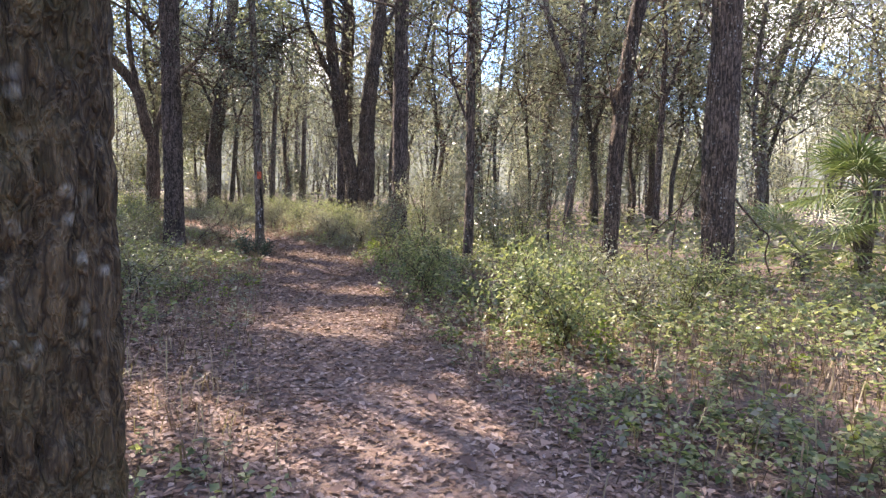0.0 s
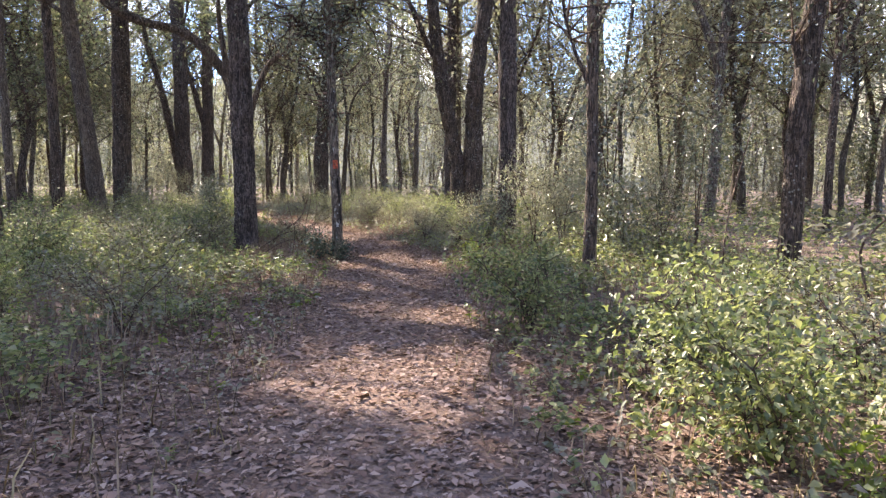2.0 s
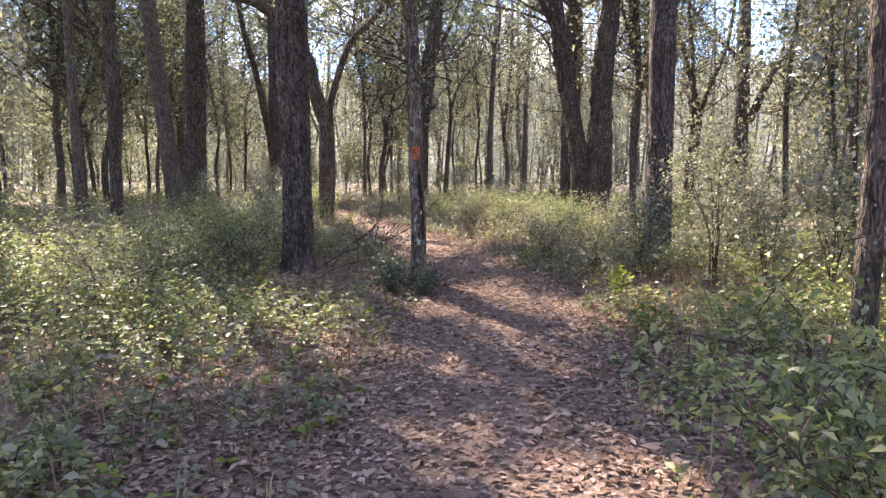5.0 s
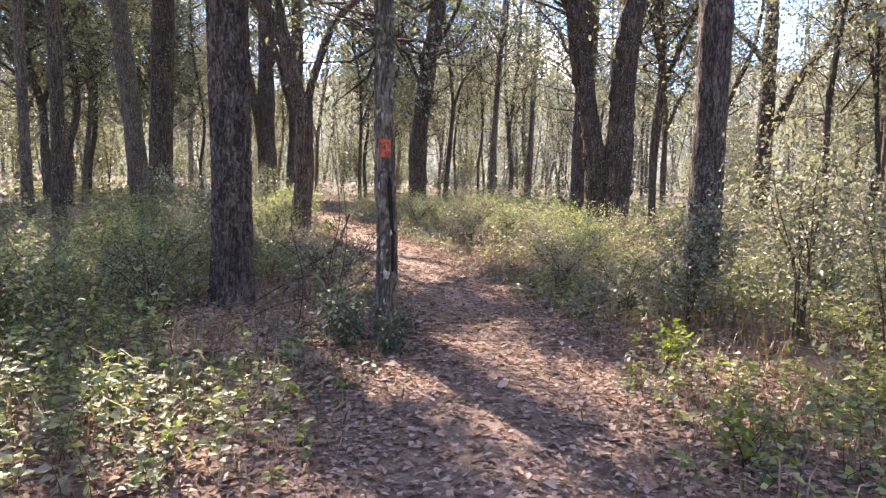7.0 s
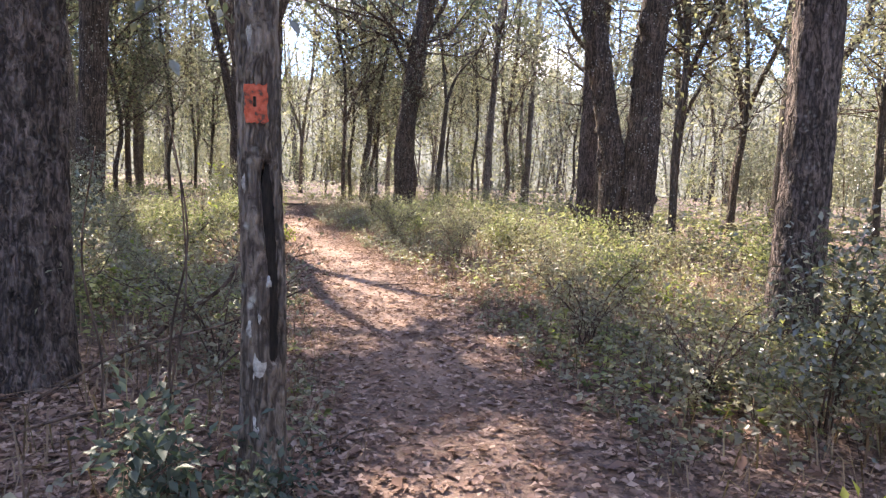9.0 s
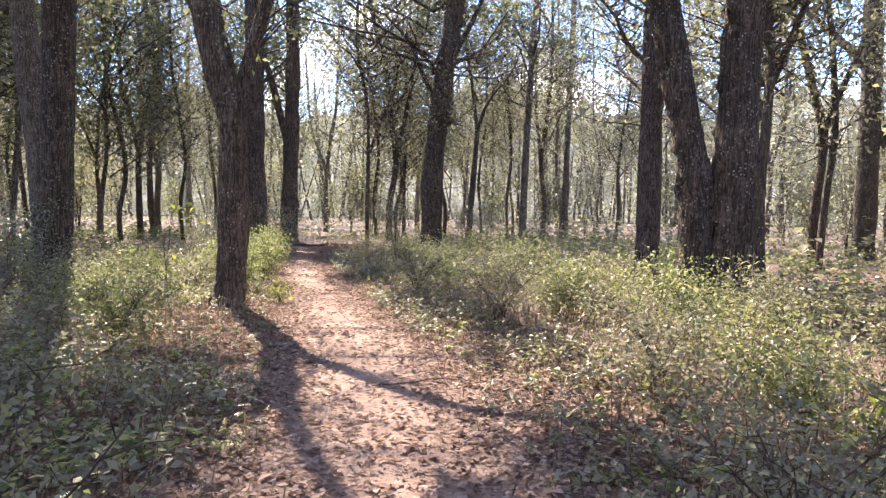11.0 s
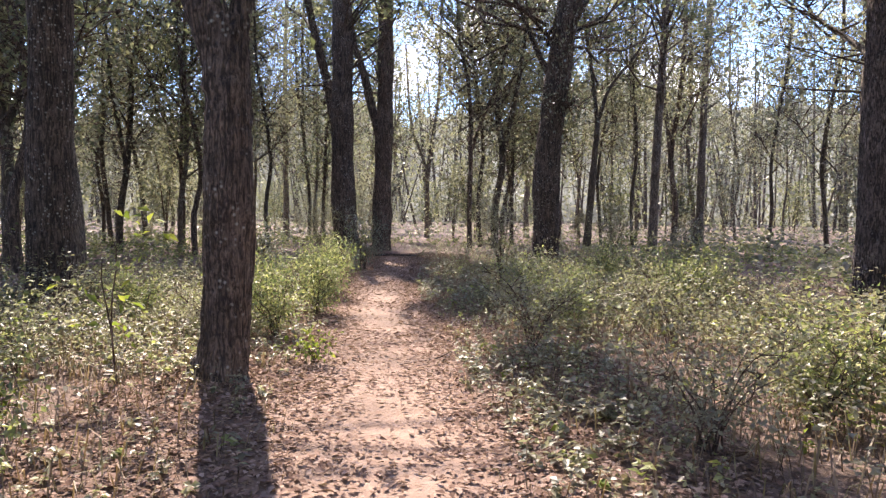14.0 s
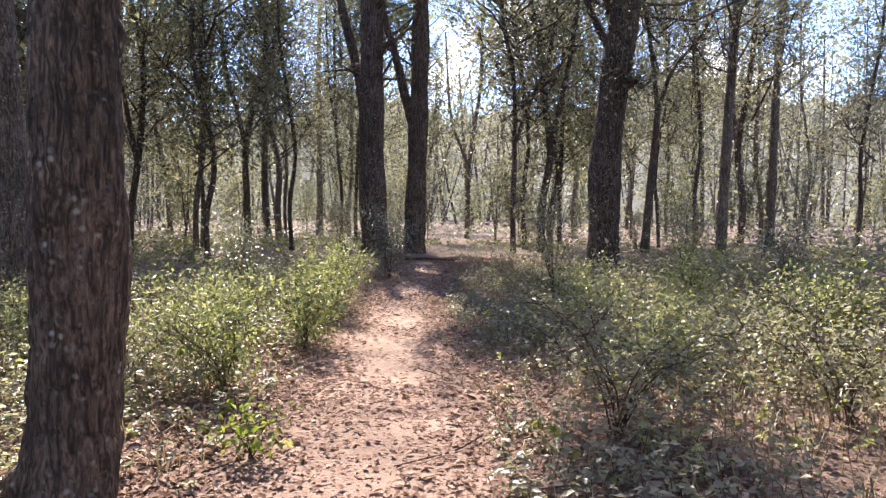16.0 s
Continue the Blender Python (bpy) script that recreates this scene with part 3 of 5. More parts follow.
tree(-10.2, 46.2, [(0.2, 0, 0), (0, 0, 1.5), (-1.0, 0.3, 6.5), (-1.9, 0.3, 10)], 0.25, 0.12, BARK_OAK, "slanting trunk leaning away from the path", limbs_up((-1.9, 0.3), 9, 13, 5, 3, 0.07, 14),
     "oak", 0.016, 28, 100, 0.2, LEAF_OAK, (90, 3, 0.13), 0.6, seed=14, top=15)
tree(-8.1, 23.9, [(0, 0, 0), (0.03, 0, 3), (-0.1, 0.1, 8)], 0.15, 0.1, BARK_OAK, "slim dark trunk with a high leafy crown", limbs_up((-0.1, 0.1), 12, 16, 7, 3.6, 0.05, 24),
     "oak", 0.012, 24, 80, 0.2, LEAF_OAK, (70, 2.8, 0.12), 0.85, 0.45, 27, seed=24, top=16.5)
tree(-10.7, 26.7, [(0, 0, 0), (-0.05, 0, 3), (-0.15, 0.1, 8)], 0.14, 0.1, BARK_GREY, "slim grey trunk with a high leafy crown", limbs_up((-0.1, 0.1), 13, 17, 7, 3.6, 0.05, 25),
     "oak", 0.012, 24, 80, 0.2, LEAF_OAK, (80, 2.8, 0.12), 0.85, 0.45, 27, seed=25, top=17.5)
# the ivy-grown trunk ahead and the pair where the path turns
tI = [(0.05, 0, 0), (0.06, 0, 1.0), (0.04, 0, 2.5), (0.19, 0.01, 4.5), (0.47, 0.03, 6.5), (0.8, 0.1, 9)]
tree(-1.24, 38.77, tI, 0.4, 0.26, BARK_SPECKLED, "broad leaning trunk crusted with pale lichen", [([(0.3, 0, 5.0), (-0.3, -0.2, 6.2), (-0.9, -0.3, 7.6)], 0.1, 0.04),
     ([(0.2, 0, 4.2), (0.6, -0.3, 4.5), (0.8, -0.4, 4.6)], 0.07, 0.04), ([(0.5, 0, 6.5), (1.5, 0.3, 8.5), (2.2, 0.3, 10.5)], 0.12, 0.05)],
     "oak", 0.03, 44, 140, 0.3, LEAF_HOLLY, (260, 1.3, 0.1), 0.34, 0.4, 18, seed=15, top=13)
tree(-9.25, 43.3, [(0.09, 0.04, 0), (0.03, 0.0, 1.2), (-0.06, -0.02, 3.9), (-0.06, -0.03, 6.7), (-0.1, 0, 9)], 0.47, 0.27, BARK_SPECKLED,
     "tall dark trunk beside the bend in the path", [([(-0.15, -0.05, 6.0), (-0.77, -0.33, 6.25), (-1.6, -0.6, 6.2)], 0.05, 0.02)] + limbs_up((-0.1, 0), 10, 15, 5, 3.5, 0.08, 16),
     "oak", 0.026, 36, 120, 0.2, LEAF_OAK, (40, 2.8, 0.13), 0.8, seed=16, top=17)
tree(-8.42, 45.1, [(0.03, 0.01, 0), (0.07, 0.02, 2), (0.16, 0.06, 5.6), (0.18, 0.07, 8.3)], 0.38, 0.22, BARK_OAK, "dark forked trunk where the path turns",
     [([(0.08, 0.03, 4.0), (-0.1, -0.03, 4.8), (-0.35, -0.12, 5.8), (-0.72, -0.26, 7.4), (-1.0, -0.36, 8.3), (-1.4, -0.4, 11)], 0.2, 0.08)] + limbs_up((0.2, 0), 10, 15, 4, 3.5, 0.08, 17),
     "oak", 0.026, 36, 120, 0.2, LEAF_OAK, (40, 2.8, 0.13), 0.8, seed=17, top=17)
# slim trees ahead, right of centre
tree(2.67, 49.27, [(-0.28, 0.03, 0), (-0.2, 0.02, 4), (0, 0, 9.3)], 0.2, 0.13, BARK_GREY, "straight slim trunk with dead side branches", limbs_up((0, 0), 6, 14, 9, 2.6, 0.04, 18),
     "oak", 0.01, 20, 60, 0.15, LEAF_GREY, (80, 2.6, 0.15), 0.6, seed=18, top=16)
tree(5.45, 58.17, [(-0.08, 0.01, 0), (-0.02, 0, 7.7), (0.1, 0, 11.7)], 0.22, 0.14, BARK_GREY, "straight slim trunk with bare branches", limbs_up((0, 0), 7, 15, 9, 3, 0.045, 19),
     "oak", 0.01, 20, 60, 0.15, LEAF_GREY, (70, 2.8, 0.16), 0.6, seed=19, top=18)
tree(-0.04, 50.24, [(-0.35, 0, 0), (-0.2, 0, 2.2), (0.04, 0, 5.85)], 0.18, 0.12, BARK_FAR, "slender forked tree beyond the clearing",
     [([(0.04, 0, 5.7), (0.54, 0, 7.2), (1.73, 0, 8.8), (2.6, 0.2, 11)], 0.09, 0.03), ([(0.04, 0, 5.6), (-0.35, 0, 8.5), (-0.6, 0, 9.9), (-0.8, 0, 13)], 0.1, 0.04)],
     "oak", 0.01, 20, 60, 0.15, LEAF_GREY, (80, 2.6, 0.15), 0.97, seed=20)
tree(4.78, 31.35, [(-0.09, 0.03, 0), (-0.09, 0.03, 5.5), (0, 0.03, 9)], 0.25, 0.16, BARK_PINE, "pine trunk with grey plated bark", limbs_up((0, 0), 12, 16, 5, 3, 0.05, 21),
     "pine", 0.025, 44, 160, 0.2, LEAF_OAK, (100, 2.8, 0.14), 0.7, seed=21, top=17)
tree(15, 41, [(-0.31, 0.12, 0), (-0.32, 0.12, 4.5), (-0.43, 0.17, 10.2)], 0.4, 0.25, BARK_FAR, "forked tree with a wide crooked limb",
     [([(-0.3, 0.1, 3.9), (0.18, -0.07, 4.6), (0.83, -0.33, 6.4), (1.82, -0.72, 8.0), (2.1, -0.8, 9.9), (2.2, -0.8, 13)], 0.24, 0.09),
      ([(-0.4, 0.15, 6.8), (-0.95, 0.37, 7.7), (-2.0, 0.79, 8.9), (-3.1, 1.22, 10.4)], 0.16, 0.06)],
     "oak", 0.02, 28, 90, 0.2, LEAF_GREY, (90, 3, 0.15), 0.7, seed=22, top=14)

# ---- woods round about: ten kinds of tree, copied ----
def wood_kind(k):
    g = np.random.default_rng(100 + k)
    h = g.uniform(12, 18)
    bend = g.normal(size=(4, 2)) * np.array([[0.0], [0.22], [0.5], [0.8]])
    r = [0.1, 0.17, 0.12, 0.15, 0.2, 0.1, 0.085, 0.12, 0.16, 0.1][k]
    kink = g.normal(size=(3, 2)) * 0.07
    line = [(0, 0, 0), (*(bend[1] * 0.5 + kink[0]), h * 0.12), (*bend[1], h * 0.25), (*((bend[1] + bend[2]) / 2 + kink[1]), h * 0.4), (*bend[2], h * 0.55), (*((bend[2] + bend[3]) / 2 + kink[2]), h * 0.76), (*bend[3], h)]
    limbs = limbs_up(bend[2], h * 0.22, h * 0.85, 9, 2.8, r * 0.36, 200 + k)
    if k in (1, 3, 5, 6, 8):
        a = g.uniform(0, 6.28)
        d = np.array([np.cos(a), np.sin(a), 0])
        b = np.array([bend[1][0], bend[1][1], h * 0.25])
        limbs = [([b, b + d * 0.5 + [0, 0, 1.4], b + d * 1.3 + [0, 0, 3.6], b + d * 1.7 + [0, 0, h * 0.5]], r * 0.75, r * 0.3)] + limbs[1:]
    mat = [BARK_FAR, BARK_GREY, BARK_OAK][k % 3]
    leaf = [LEAF_GREY, LEAF_GREY, LEAF_OAK, LEAF_GREY, LEAF_GREY][k % 5]
    words = ["slim", "forked", "tall", "crooked", "thick", "slender", "thin forked", "straight", "bent forked", "thin"][k]
    ob = tree(0, 0, line, r, r * 0.4, mat, words + " woodland tree with sparse grey-green leaves", limbs, "oak", 0.012, 12, 40, 0.25, leaf, (400, 2.6, 0.155), 0.2, 0.36, 24, seed=40 + k, fine=(6, 9))
    TREES.pop()
    return ob


KINDS = [wood_kind(k) for k in range(10)]
SEEN = [(12.5, 24, 1), (15.5, 27, 3), (11, 37, 8), (14, 31, 6), (18, 28, 2), (21, 31, 4), (13.5, 19.5, 5), (17, 23.5, 0), (20, 25.5, 7), (23, 36, 3), (11.5, 29, 9), (10.5, 42, 1), (16, 13, 9), (19, 16, 6),
        (-1.9, 53, 2), (6.6, 29.3, 6), (5.3, 33.6, 4), (9.65, 33.6, 9), (19.4, 40.6, 0), (18.7, 35.3, 5), (19.7, 34.8, 4), (16.9, 18.4, 7),
        (-16.8, 35.6, 4), (-14.5, 33.5, 3), (-12.8, 32.1, 2), (-5.2, 50.1, 0), (0.2, 55.5, 9), (-18, 37.6, 5), (-13.7, 34.4, 7), (20.1, 43.6, 2), (16.3, 34.2, 4),
        (-15.3, 41.75, 7), (-13.2, 39.6, 2), (-15.6, 45.4, 8), (-13.1, 44.5, 0), (-5.0, 46.5, 5), (-4.3, 48.5, 3), (-4.1, 52.5, 9), (-3.0, 57, 7),
        (1.73, 54, 6), (4.0, 57.8, 8), (7.4, 51.5, 0), (8.3, 46.2, 9), (6.8, 30.0, 5), (-4.7, 53.7, 2), (2.2, 62, 7), (-17, 40.5, 3), (-19.4, 43, 9), (-16.6, 48.5, 1), (-21.3, 38.5, 6), (-18.2, 52, 4), (-14.2, 52.6, 2), (-22.4, 46, 0), (-25, 42, 8), (-20.2, 56, 5), (-12.6, 57, 7), (-24, 51, 3), (-17.2, 44.6, 5), (-10.8, 61, 1), (-19.2, 35.2, 9), (-23.4, 33.5, 2)]
places = [(x, y, k) for x, y, k in SEEN]
g = np.random.default_rng(11)
while len(places) < 138:
    x, y = g.uniform(-40, 42), g.uniform(-8, 78)
    if path_distance([x], [y])[0] < 8.5 or (y < 60 and abs(x - np.interp(y, WAY[:, 1], WAY[:, 0])) < 8.5):
        continue
    if (-15 < x < -3 and 10 < y < 31) or (2 < x < 14.5 and 4 < y < 34):
        continue
    if -9 < x < 12 and y > 40 and y < 62 and g.uniform() < 0.7:
        continue
    if min((x - a) ** 2 + (y - b) ** 2 for a, b, _ in places) < 3.0 or min((x - a) ** 2 + (y - b) ** 2 for a, b, _ in TREES) < 4:
        continue
    s = np.arange(6, 19, 2.0)
    if ((np.abs(x + 0.47 * s - np.interp(y - 0.88 * s, WAY[:, 1], WAY[:, 0])) < 2.6) & (y - 0.88 * s > 19) & (y - 0.88 * s < 35)).any():
        continue                                  # the glade that lets the sun onto the path
    places.append((x, y, int(g.integers(10))))
used = set()
for x, y, k in places:
    m = pose(x, y, land1(x, y) - 0.03, 0, 0, g.uniform(0, 360))
    s = g.uniform(0.85, 1.15)
    if k in used:
        ob = copy_thing(KINDS[k], m)
    else:
        used.add(k)
        ob = KINDS[k]
        ob.matrix_basis = m
    ob.scale = (s, s, s)
    TREES.append((x, y, 0.25))


# sun patches wanted on the ground (x, y, radius), left open by the canopy
SUN_GAPS = [(1.08, 4.2, 0.9), (0.65, 7.6, 0.8), (0.7, 18.8, 0.95), (1.75, 17.8, 0.65), (1.4, 15.5, 0.6), (1.6, 14.3, 0.85), (-1.0, 11.8, 1.4), (3.6, 5.4, 1.5), (-1.0, 4.8, 1.2), (3.0, 20.5, 1.6), (1.1, 1.8, 0.8), (-4.8, 19.0, 2.4), (-4.6, 14.2, 1.6), (3.0, 13.8, 1.1)]


def sunlit(x, y):
    """How open the added canopy is left towards the sun over each place on the ground, 0 to 1."""
    off = x - np.interp(y, WAY[:, 1], WAY[:, 0])
    on_path = np.exp(-(off / 1.1) ** 2)
    open_path = np.interp(y, [-2, 1, 3, 13, 16, 19, 21, 34, 38], [0.35, 0.25, 0.05, 0.05, 0.2, 0.5, 1.0, 1.0, 0.45])
    beside = np.interp(y, [0, 14, 18, 22], [0.56, 0.6, 0.66, 0.7]) - 0.45 * np.exp(-((off - 1.7) / 0.85) ** 2) - 0.45 * np.exp(-((off + 1.9) / 1.1) ** 2) * (y > 5) * (y < 21) + 0.3 * (off < 0) * (y < 4.5)
    beside = beside - 0.5 * np.exp(-((x + 2.4) / 1.3) ** 2 - ((y - 15.4) / 1.6) ** 2)
    base = np.clip(beside + (open_path - beside) * on_path, 0, 1)
    for a, b, r in SUN_GAPS:
        base = np.maximum(base, 1.25 * np.exp(-(((x - a) ** 2 + (y - b) ** 2) / r ** 2) ** 2))
    return np.clip(base, 0, 1)


def canopy():
    """Leafy roof added high over the path to shade it, open where sun lands."""
    g = np.random.default_rng(501)
    owner = thing("canopy", 0, 0, 0, "leafy canopy added high over the path to shade it", "canopy", kind="stuff")
    n = 12500
    h = g.uniform(8.5, 13.5, n)
    lx, ly = g.uniform(-11, 12, n), g.uniform(-4, 44, n)
    gaps = 0.6 * flat_noise(lx, ly, 0.62, 91) + 0.4 * flat_noise(lx, ly, 1.5, 92)
    keep = gaps > 0.3 + 0.52 * sunlit(lx, ly)
    c = np.stack([lx, ly, h], 1)[keep]
    c[:, :2] += c[:, 2:] / math.tan(SUN_EL) * np.array([math.sin(SUN_AZ), math.cos(SUN_AZ)])
    cell, which = np.unique(np.floor(c / np.array([2.4, 2.4, 3.0])), axis=0, return_inverse=True)
    which = which.ravel()
    node = np.stack([np.bincount(which, c[:, i]) / np.bincount(which) for i in range(3)], 1) - np.array([0, 0, 0.8])
    stems = np.array([(a, b) for a, b, _ in TREES])
    near = ((node[:, None, :2] - stems[None]) ** 2).sum(2).argmin(1)
    root = np.concatenate([stems[near], np.minimum(node[:, 2:] - 1.5, 9.0)], 1)
    bend = (root + node) / 2 + g.normal(size=node.shape) * 0.3
    v1, f1 = tubes_arrays(np.stack([root, bend, node], 1), np.full((len(node), 1), 0.05) * np.array([1, 0.7, 0.4]), 5)
    v2, f2 = tubes_arrays(np.stack([node[which], (node[which] + c) / 2 + g.normal(size=c.shape) * 0.12, c], 1), np.full((len(c), 1), 0.016) * np.array([1, 0.7, 0.3]), 3)
    v, f = joined([(v1, f1), (v2, f2)])
    tagged(part("boughs", mesh_of("boughs", v, f, BARK_OAK), owner), kind="stuff")
    k = np.repeat(np.arange(len(c)), 24)
    p = c[k] + g.normal(size=(len(k), 3)) * np.array([0.24, 0.24, 0.16])
    s = g.uniform(0.15, 0.27, len(k))
    nrm = unit(np.array([0, 0, 1.0]) + g.normal(size=(len(k), 3)) * 0.5)
    tagged(part("leaves", leaves_mesh("leaves", p, g.normal(size=(len(k), 3)) * np.array([1, 1, 0.4]), nrm, s, s * 0.6, LEAF_OAK), owner), kind="stuff")


canopy()


def far_woods():
    """The wood beyond, which closes the view: stems and foliage that nobody could count."""
    n = 1500
    a = rng.uniform(0, 2 * np.pi, n)
    R = rng.uniform(55, 120, n)
    base = np.stack([R * np.cos(a), 22 + R * np.sin(a), np.zeros(n)], 1)
    keep = (np.abs(base[:, 0]) > 46) | (base[:, 1] > 80) | (base[:, 1] < -28) | (rng.uniform(size=n) < 0.15)
    base = base[keep]
    n = len(base)
    h = rng.uniform(10, 19, n)
    lean = rng.normal(size=(n, 3)) * np.array([0.13, 0.13, 0])
    up3 = np.array([0, 0, 1.0])
    p = np.stack([base, base + (lean * 0.4 + up3 * 0.35) * h[:, None], base + (lean + up3) * h[:, None]], 1)
    r = rng.uniform(0.06, 0.22, n)[:, None] * np.array([1, 0.75, 0.3])
    v1, f1 = tubes_arrays(p, r, 5)
    k = np.repeat(np.arange(n), 5)
    z = rng.uniform(0.3, 0.9, len(k))[:, None]
    b0 = p[k, 0] * (1 - z) + p[k, 2] * z
    d = scatter_unit(len(k)) * np.array([1, 1, 0.3]) + up3 * 0.6
    L = rng.uniform(1.5, 4.5, len(k))[:, None]
    q = np.stack([b0, b0 + d * L * 0.5, b0 + d * L + up3 * L * 0.2], 1)
    v2, f2 = tubes_arrays(q, np.full((len(k), 1), 0.07) * np.array([1, 0.6, 0.2]), 3)
    v, f = joined([(v1, f1), (v2, f2)])
    stems = new("far_woods", mesh_of("far_woods", v, f, BARK_FAR))
    tagged(stems, "distant grey-brown stems of the surrounding wood", "woods", kind="stuff")
    per = 130
    k = np.repeat(np.arange(n), per)
    hh = h[k] * rng.uniform(0.0, 1.3, len(k))
    c = base[k] + lean[k] * hh[:, None] + np.stack([rng.normal(size=len(k)) * 2.1, rng.normal(size=len(k)) * 2.1, hh], 1)
    s = rng.uniform(0.2, 0.62, len(k))
    for name, pick, mat in (("far_foliage", rng.uniform(size=len(k)) < 0.6, LEAF_GREY), ("far_foliage", None, LEAF_OAK)):
        if pick is None:
            pick = ~last
        last = pick
        w = scatter_unit(pick.sum())
        me = leaves_mesh(name, c[pick], w, scatter_unit(pick.sum()), s[pick], s[pick] * 0.6, mat)
        tagged(new(name, me), "hazy grey-green foliage of the distant wood", "foliage", kind="stuff")


far_woods()


def backdrop():
    """The ragged line of the far wood, which closes the place all round."""
    m, n, l, b = material("far_wood_glow", 1.0)
    tc = n.new("ShaderNodeTexCoord").outputs["Object"]
    a, c = noise_node(n, l, 0.5, 6, tc, (1, 1, 0.25), 0.7), noise_node(n, l, 0.06, 3, tc)
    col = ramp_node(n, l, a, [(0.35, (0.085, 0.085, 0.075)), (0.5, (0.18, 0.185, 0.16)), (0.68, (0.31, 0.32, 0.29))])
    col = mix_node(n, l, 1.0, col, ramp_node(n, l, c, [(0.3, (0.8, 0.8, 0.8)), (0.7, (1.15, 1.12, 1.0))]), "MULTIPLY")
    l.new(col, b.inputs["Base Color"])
    # the wood glows in its own colour to stand in for haze
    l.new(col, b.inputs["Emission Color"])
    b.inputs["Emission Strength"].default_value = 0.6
    k = 2400
    ang = np.arange(k) * 2 * np.pi / k
    x, y = 124 * np.cos(ang), 24 + 124 * np.sin(ang)
    top = 9 + 20 * flat_noise(x, y, 0.06, 61) ** 1.5 + 6 * flat_noise(x, y, 0.35, 62) + 3.0 * flat_noise(x, y, 1.6, 63)
    v = np.concatenate([np.stack([x, y, np.full(k, -2.0)], 1), np.stack([x, y, top], 1), np.stack([x * 1.03, 24 + (y - 24) * 1.03, np.full(k, -2.0)], 1)])
    i = np.arange(k)
    j = (i + 1) % k
    f = np.concatenate([np.stack([i, j, j + k, i + k], 1), np.stack([i + k, j + k, j + 2 * k, i + 2 * k], 1)])
    tagged(new("backdrop", mesh_of("backdrop", v, f, m)), "line of distant woods, glowing to look hazy", "woods", kind="structure")


backdrop()


# ---- the undergrowth ----
def spots(n, x0, x1, y0, y1, near, far, seed):
    """Random places off the path, denser near it, none inside a trunk."""
    g = np.random.default_rng(seed)
    x, y = g.uniform(x0, x1, n * 3), g.uniform(y0, y1, n * 3)
    d = path_distance(x, y)
    keep = (d > near) & (d < far) & (g.uniform(size=len(x)) < np.clip((3.2 if far < 20 else 12) / np.maximum(d, 0.5), 0.12, 1))
    x, y, d = x[keep][:n], y[keep][:n], d[keep][:n]
    ok = np.ones(len(x), bool)
    for a, b, c in TREES:
        ok &= (x - a) ** 2 + (y - b) ** 2 > (c + 0.02) ** 2
    return x[ok], y[ok], d[ok]


def green_amount(x, y):
    """Where the ground is leafy (1) and where it is bare brown litter (0)."""
    off = np.abs(x - np.interp(y, WAY[:, 1], WAY[:, 0]))
    verge = 1 - 0.65 * np.exp(-((off - 1.35) / 0.55) ** 2)
    dry = 1 - 0.7 * np.exp(-((x - 3.0) / 1.6) ** 2 - ((y - 18.6) / 1.8) ** 2)
    return np.clip((0.5 * flat_noise(x, y, 0.4, 41) + 0.5 * flat_noise(x, y, 1.3, 42) - 0.36) * 5.0, 0, 1) * verge * dry


def leaf_litter():
    g = np.random.default_rng(21)
    n = 260000
    wide = g.uniform(size=n) < 0.25
    y = g.uniform(-2, 44, n)
    mid = np.interp(y, WAY[:, 1], WAY[:, 0])
    x = np.where(wide, g.uniform(-8, 9, n), mid + g.uniform(-2.4, 2.4, n))
    for a, b, r, count in ((-1.35, 15.6, 0.75, 5200), (0.3, 14.7, 0.5, 1500), (-2.72, 24.5, 0.6, 2200), (4.4, 18.1, 0.5, 1200)):
        x = np.concatenate([x, a + g.normal(size=count) * r])
        y = np.concatenate([y, b + g.normal(size=count) * r])
    n = len(x)
    d = path_distance(x, y)
    hw = half_width(y)
    worn = np.clip(1.15 - d / hw, 0, 1) * np.interp(y, [0, 10, 18, 22, 40], [0.25, 0.2, 0.45, 0.85, 0.9])
    bare = flat_noise(x, y, 1.0, 33)
    keep = (g.uniform(size=n) < np.clip(1.0 - worn * (0.45 + 0.9 * bare), 0.06, 1)) & (g.uniform(size=n) < np.clip(3.5 / np.maximum(d, 0.5), 0.2, 1))
    x, y, d = x[keep], y[keep], d[keep]
    n = len(x)
    a = g.uniform(0, 2 * np.pi, n)
    tilt = g.normal(size=n) * 0.13
    ahead = np.stack([np.cos(a), np.sin(a), tilt], 1)
    normal = unit(np.stack([g.normal(size=n) * 0.2, g.normal(size=n) * 0.2, np.ones(n)], 1))
    s = g.uniform(0.026, 0.076, n) * np.where(g.uniform(size=n) < 0.012, 1.9, 1)
    c = np.stack([x, y, land(x, y, d) + 0.008 + np.abs(tilt) * s * 0.5 + g.uniform(0, 0.012, n)], 1)
    big = g.uniform(size=n) < 0.2
    for pick, shape in ((big, "lobed"), (~big, "diamond")):
        me = leaves_mesh("leaf_litter", c[pick], ahead[pick], normal[pick], s[pick], s[pick] * (0.68 if shape == "lobed" else 0.58), LEAF_DEAD, 0.12, shape)
        tagged(new("leaf_litter", me), "fallen brown oak leaves strewn over the ground", "leaf litter", kind="stuff")


leaf_litter()


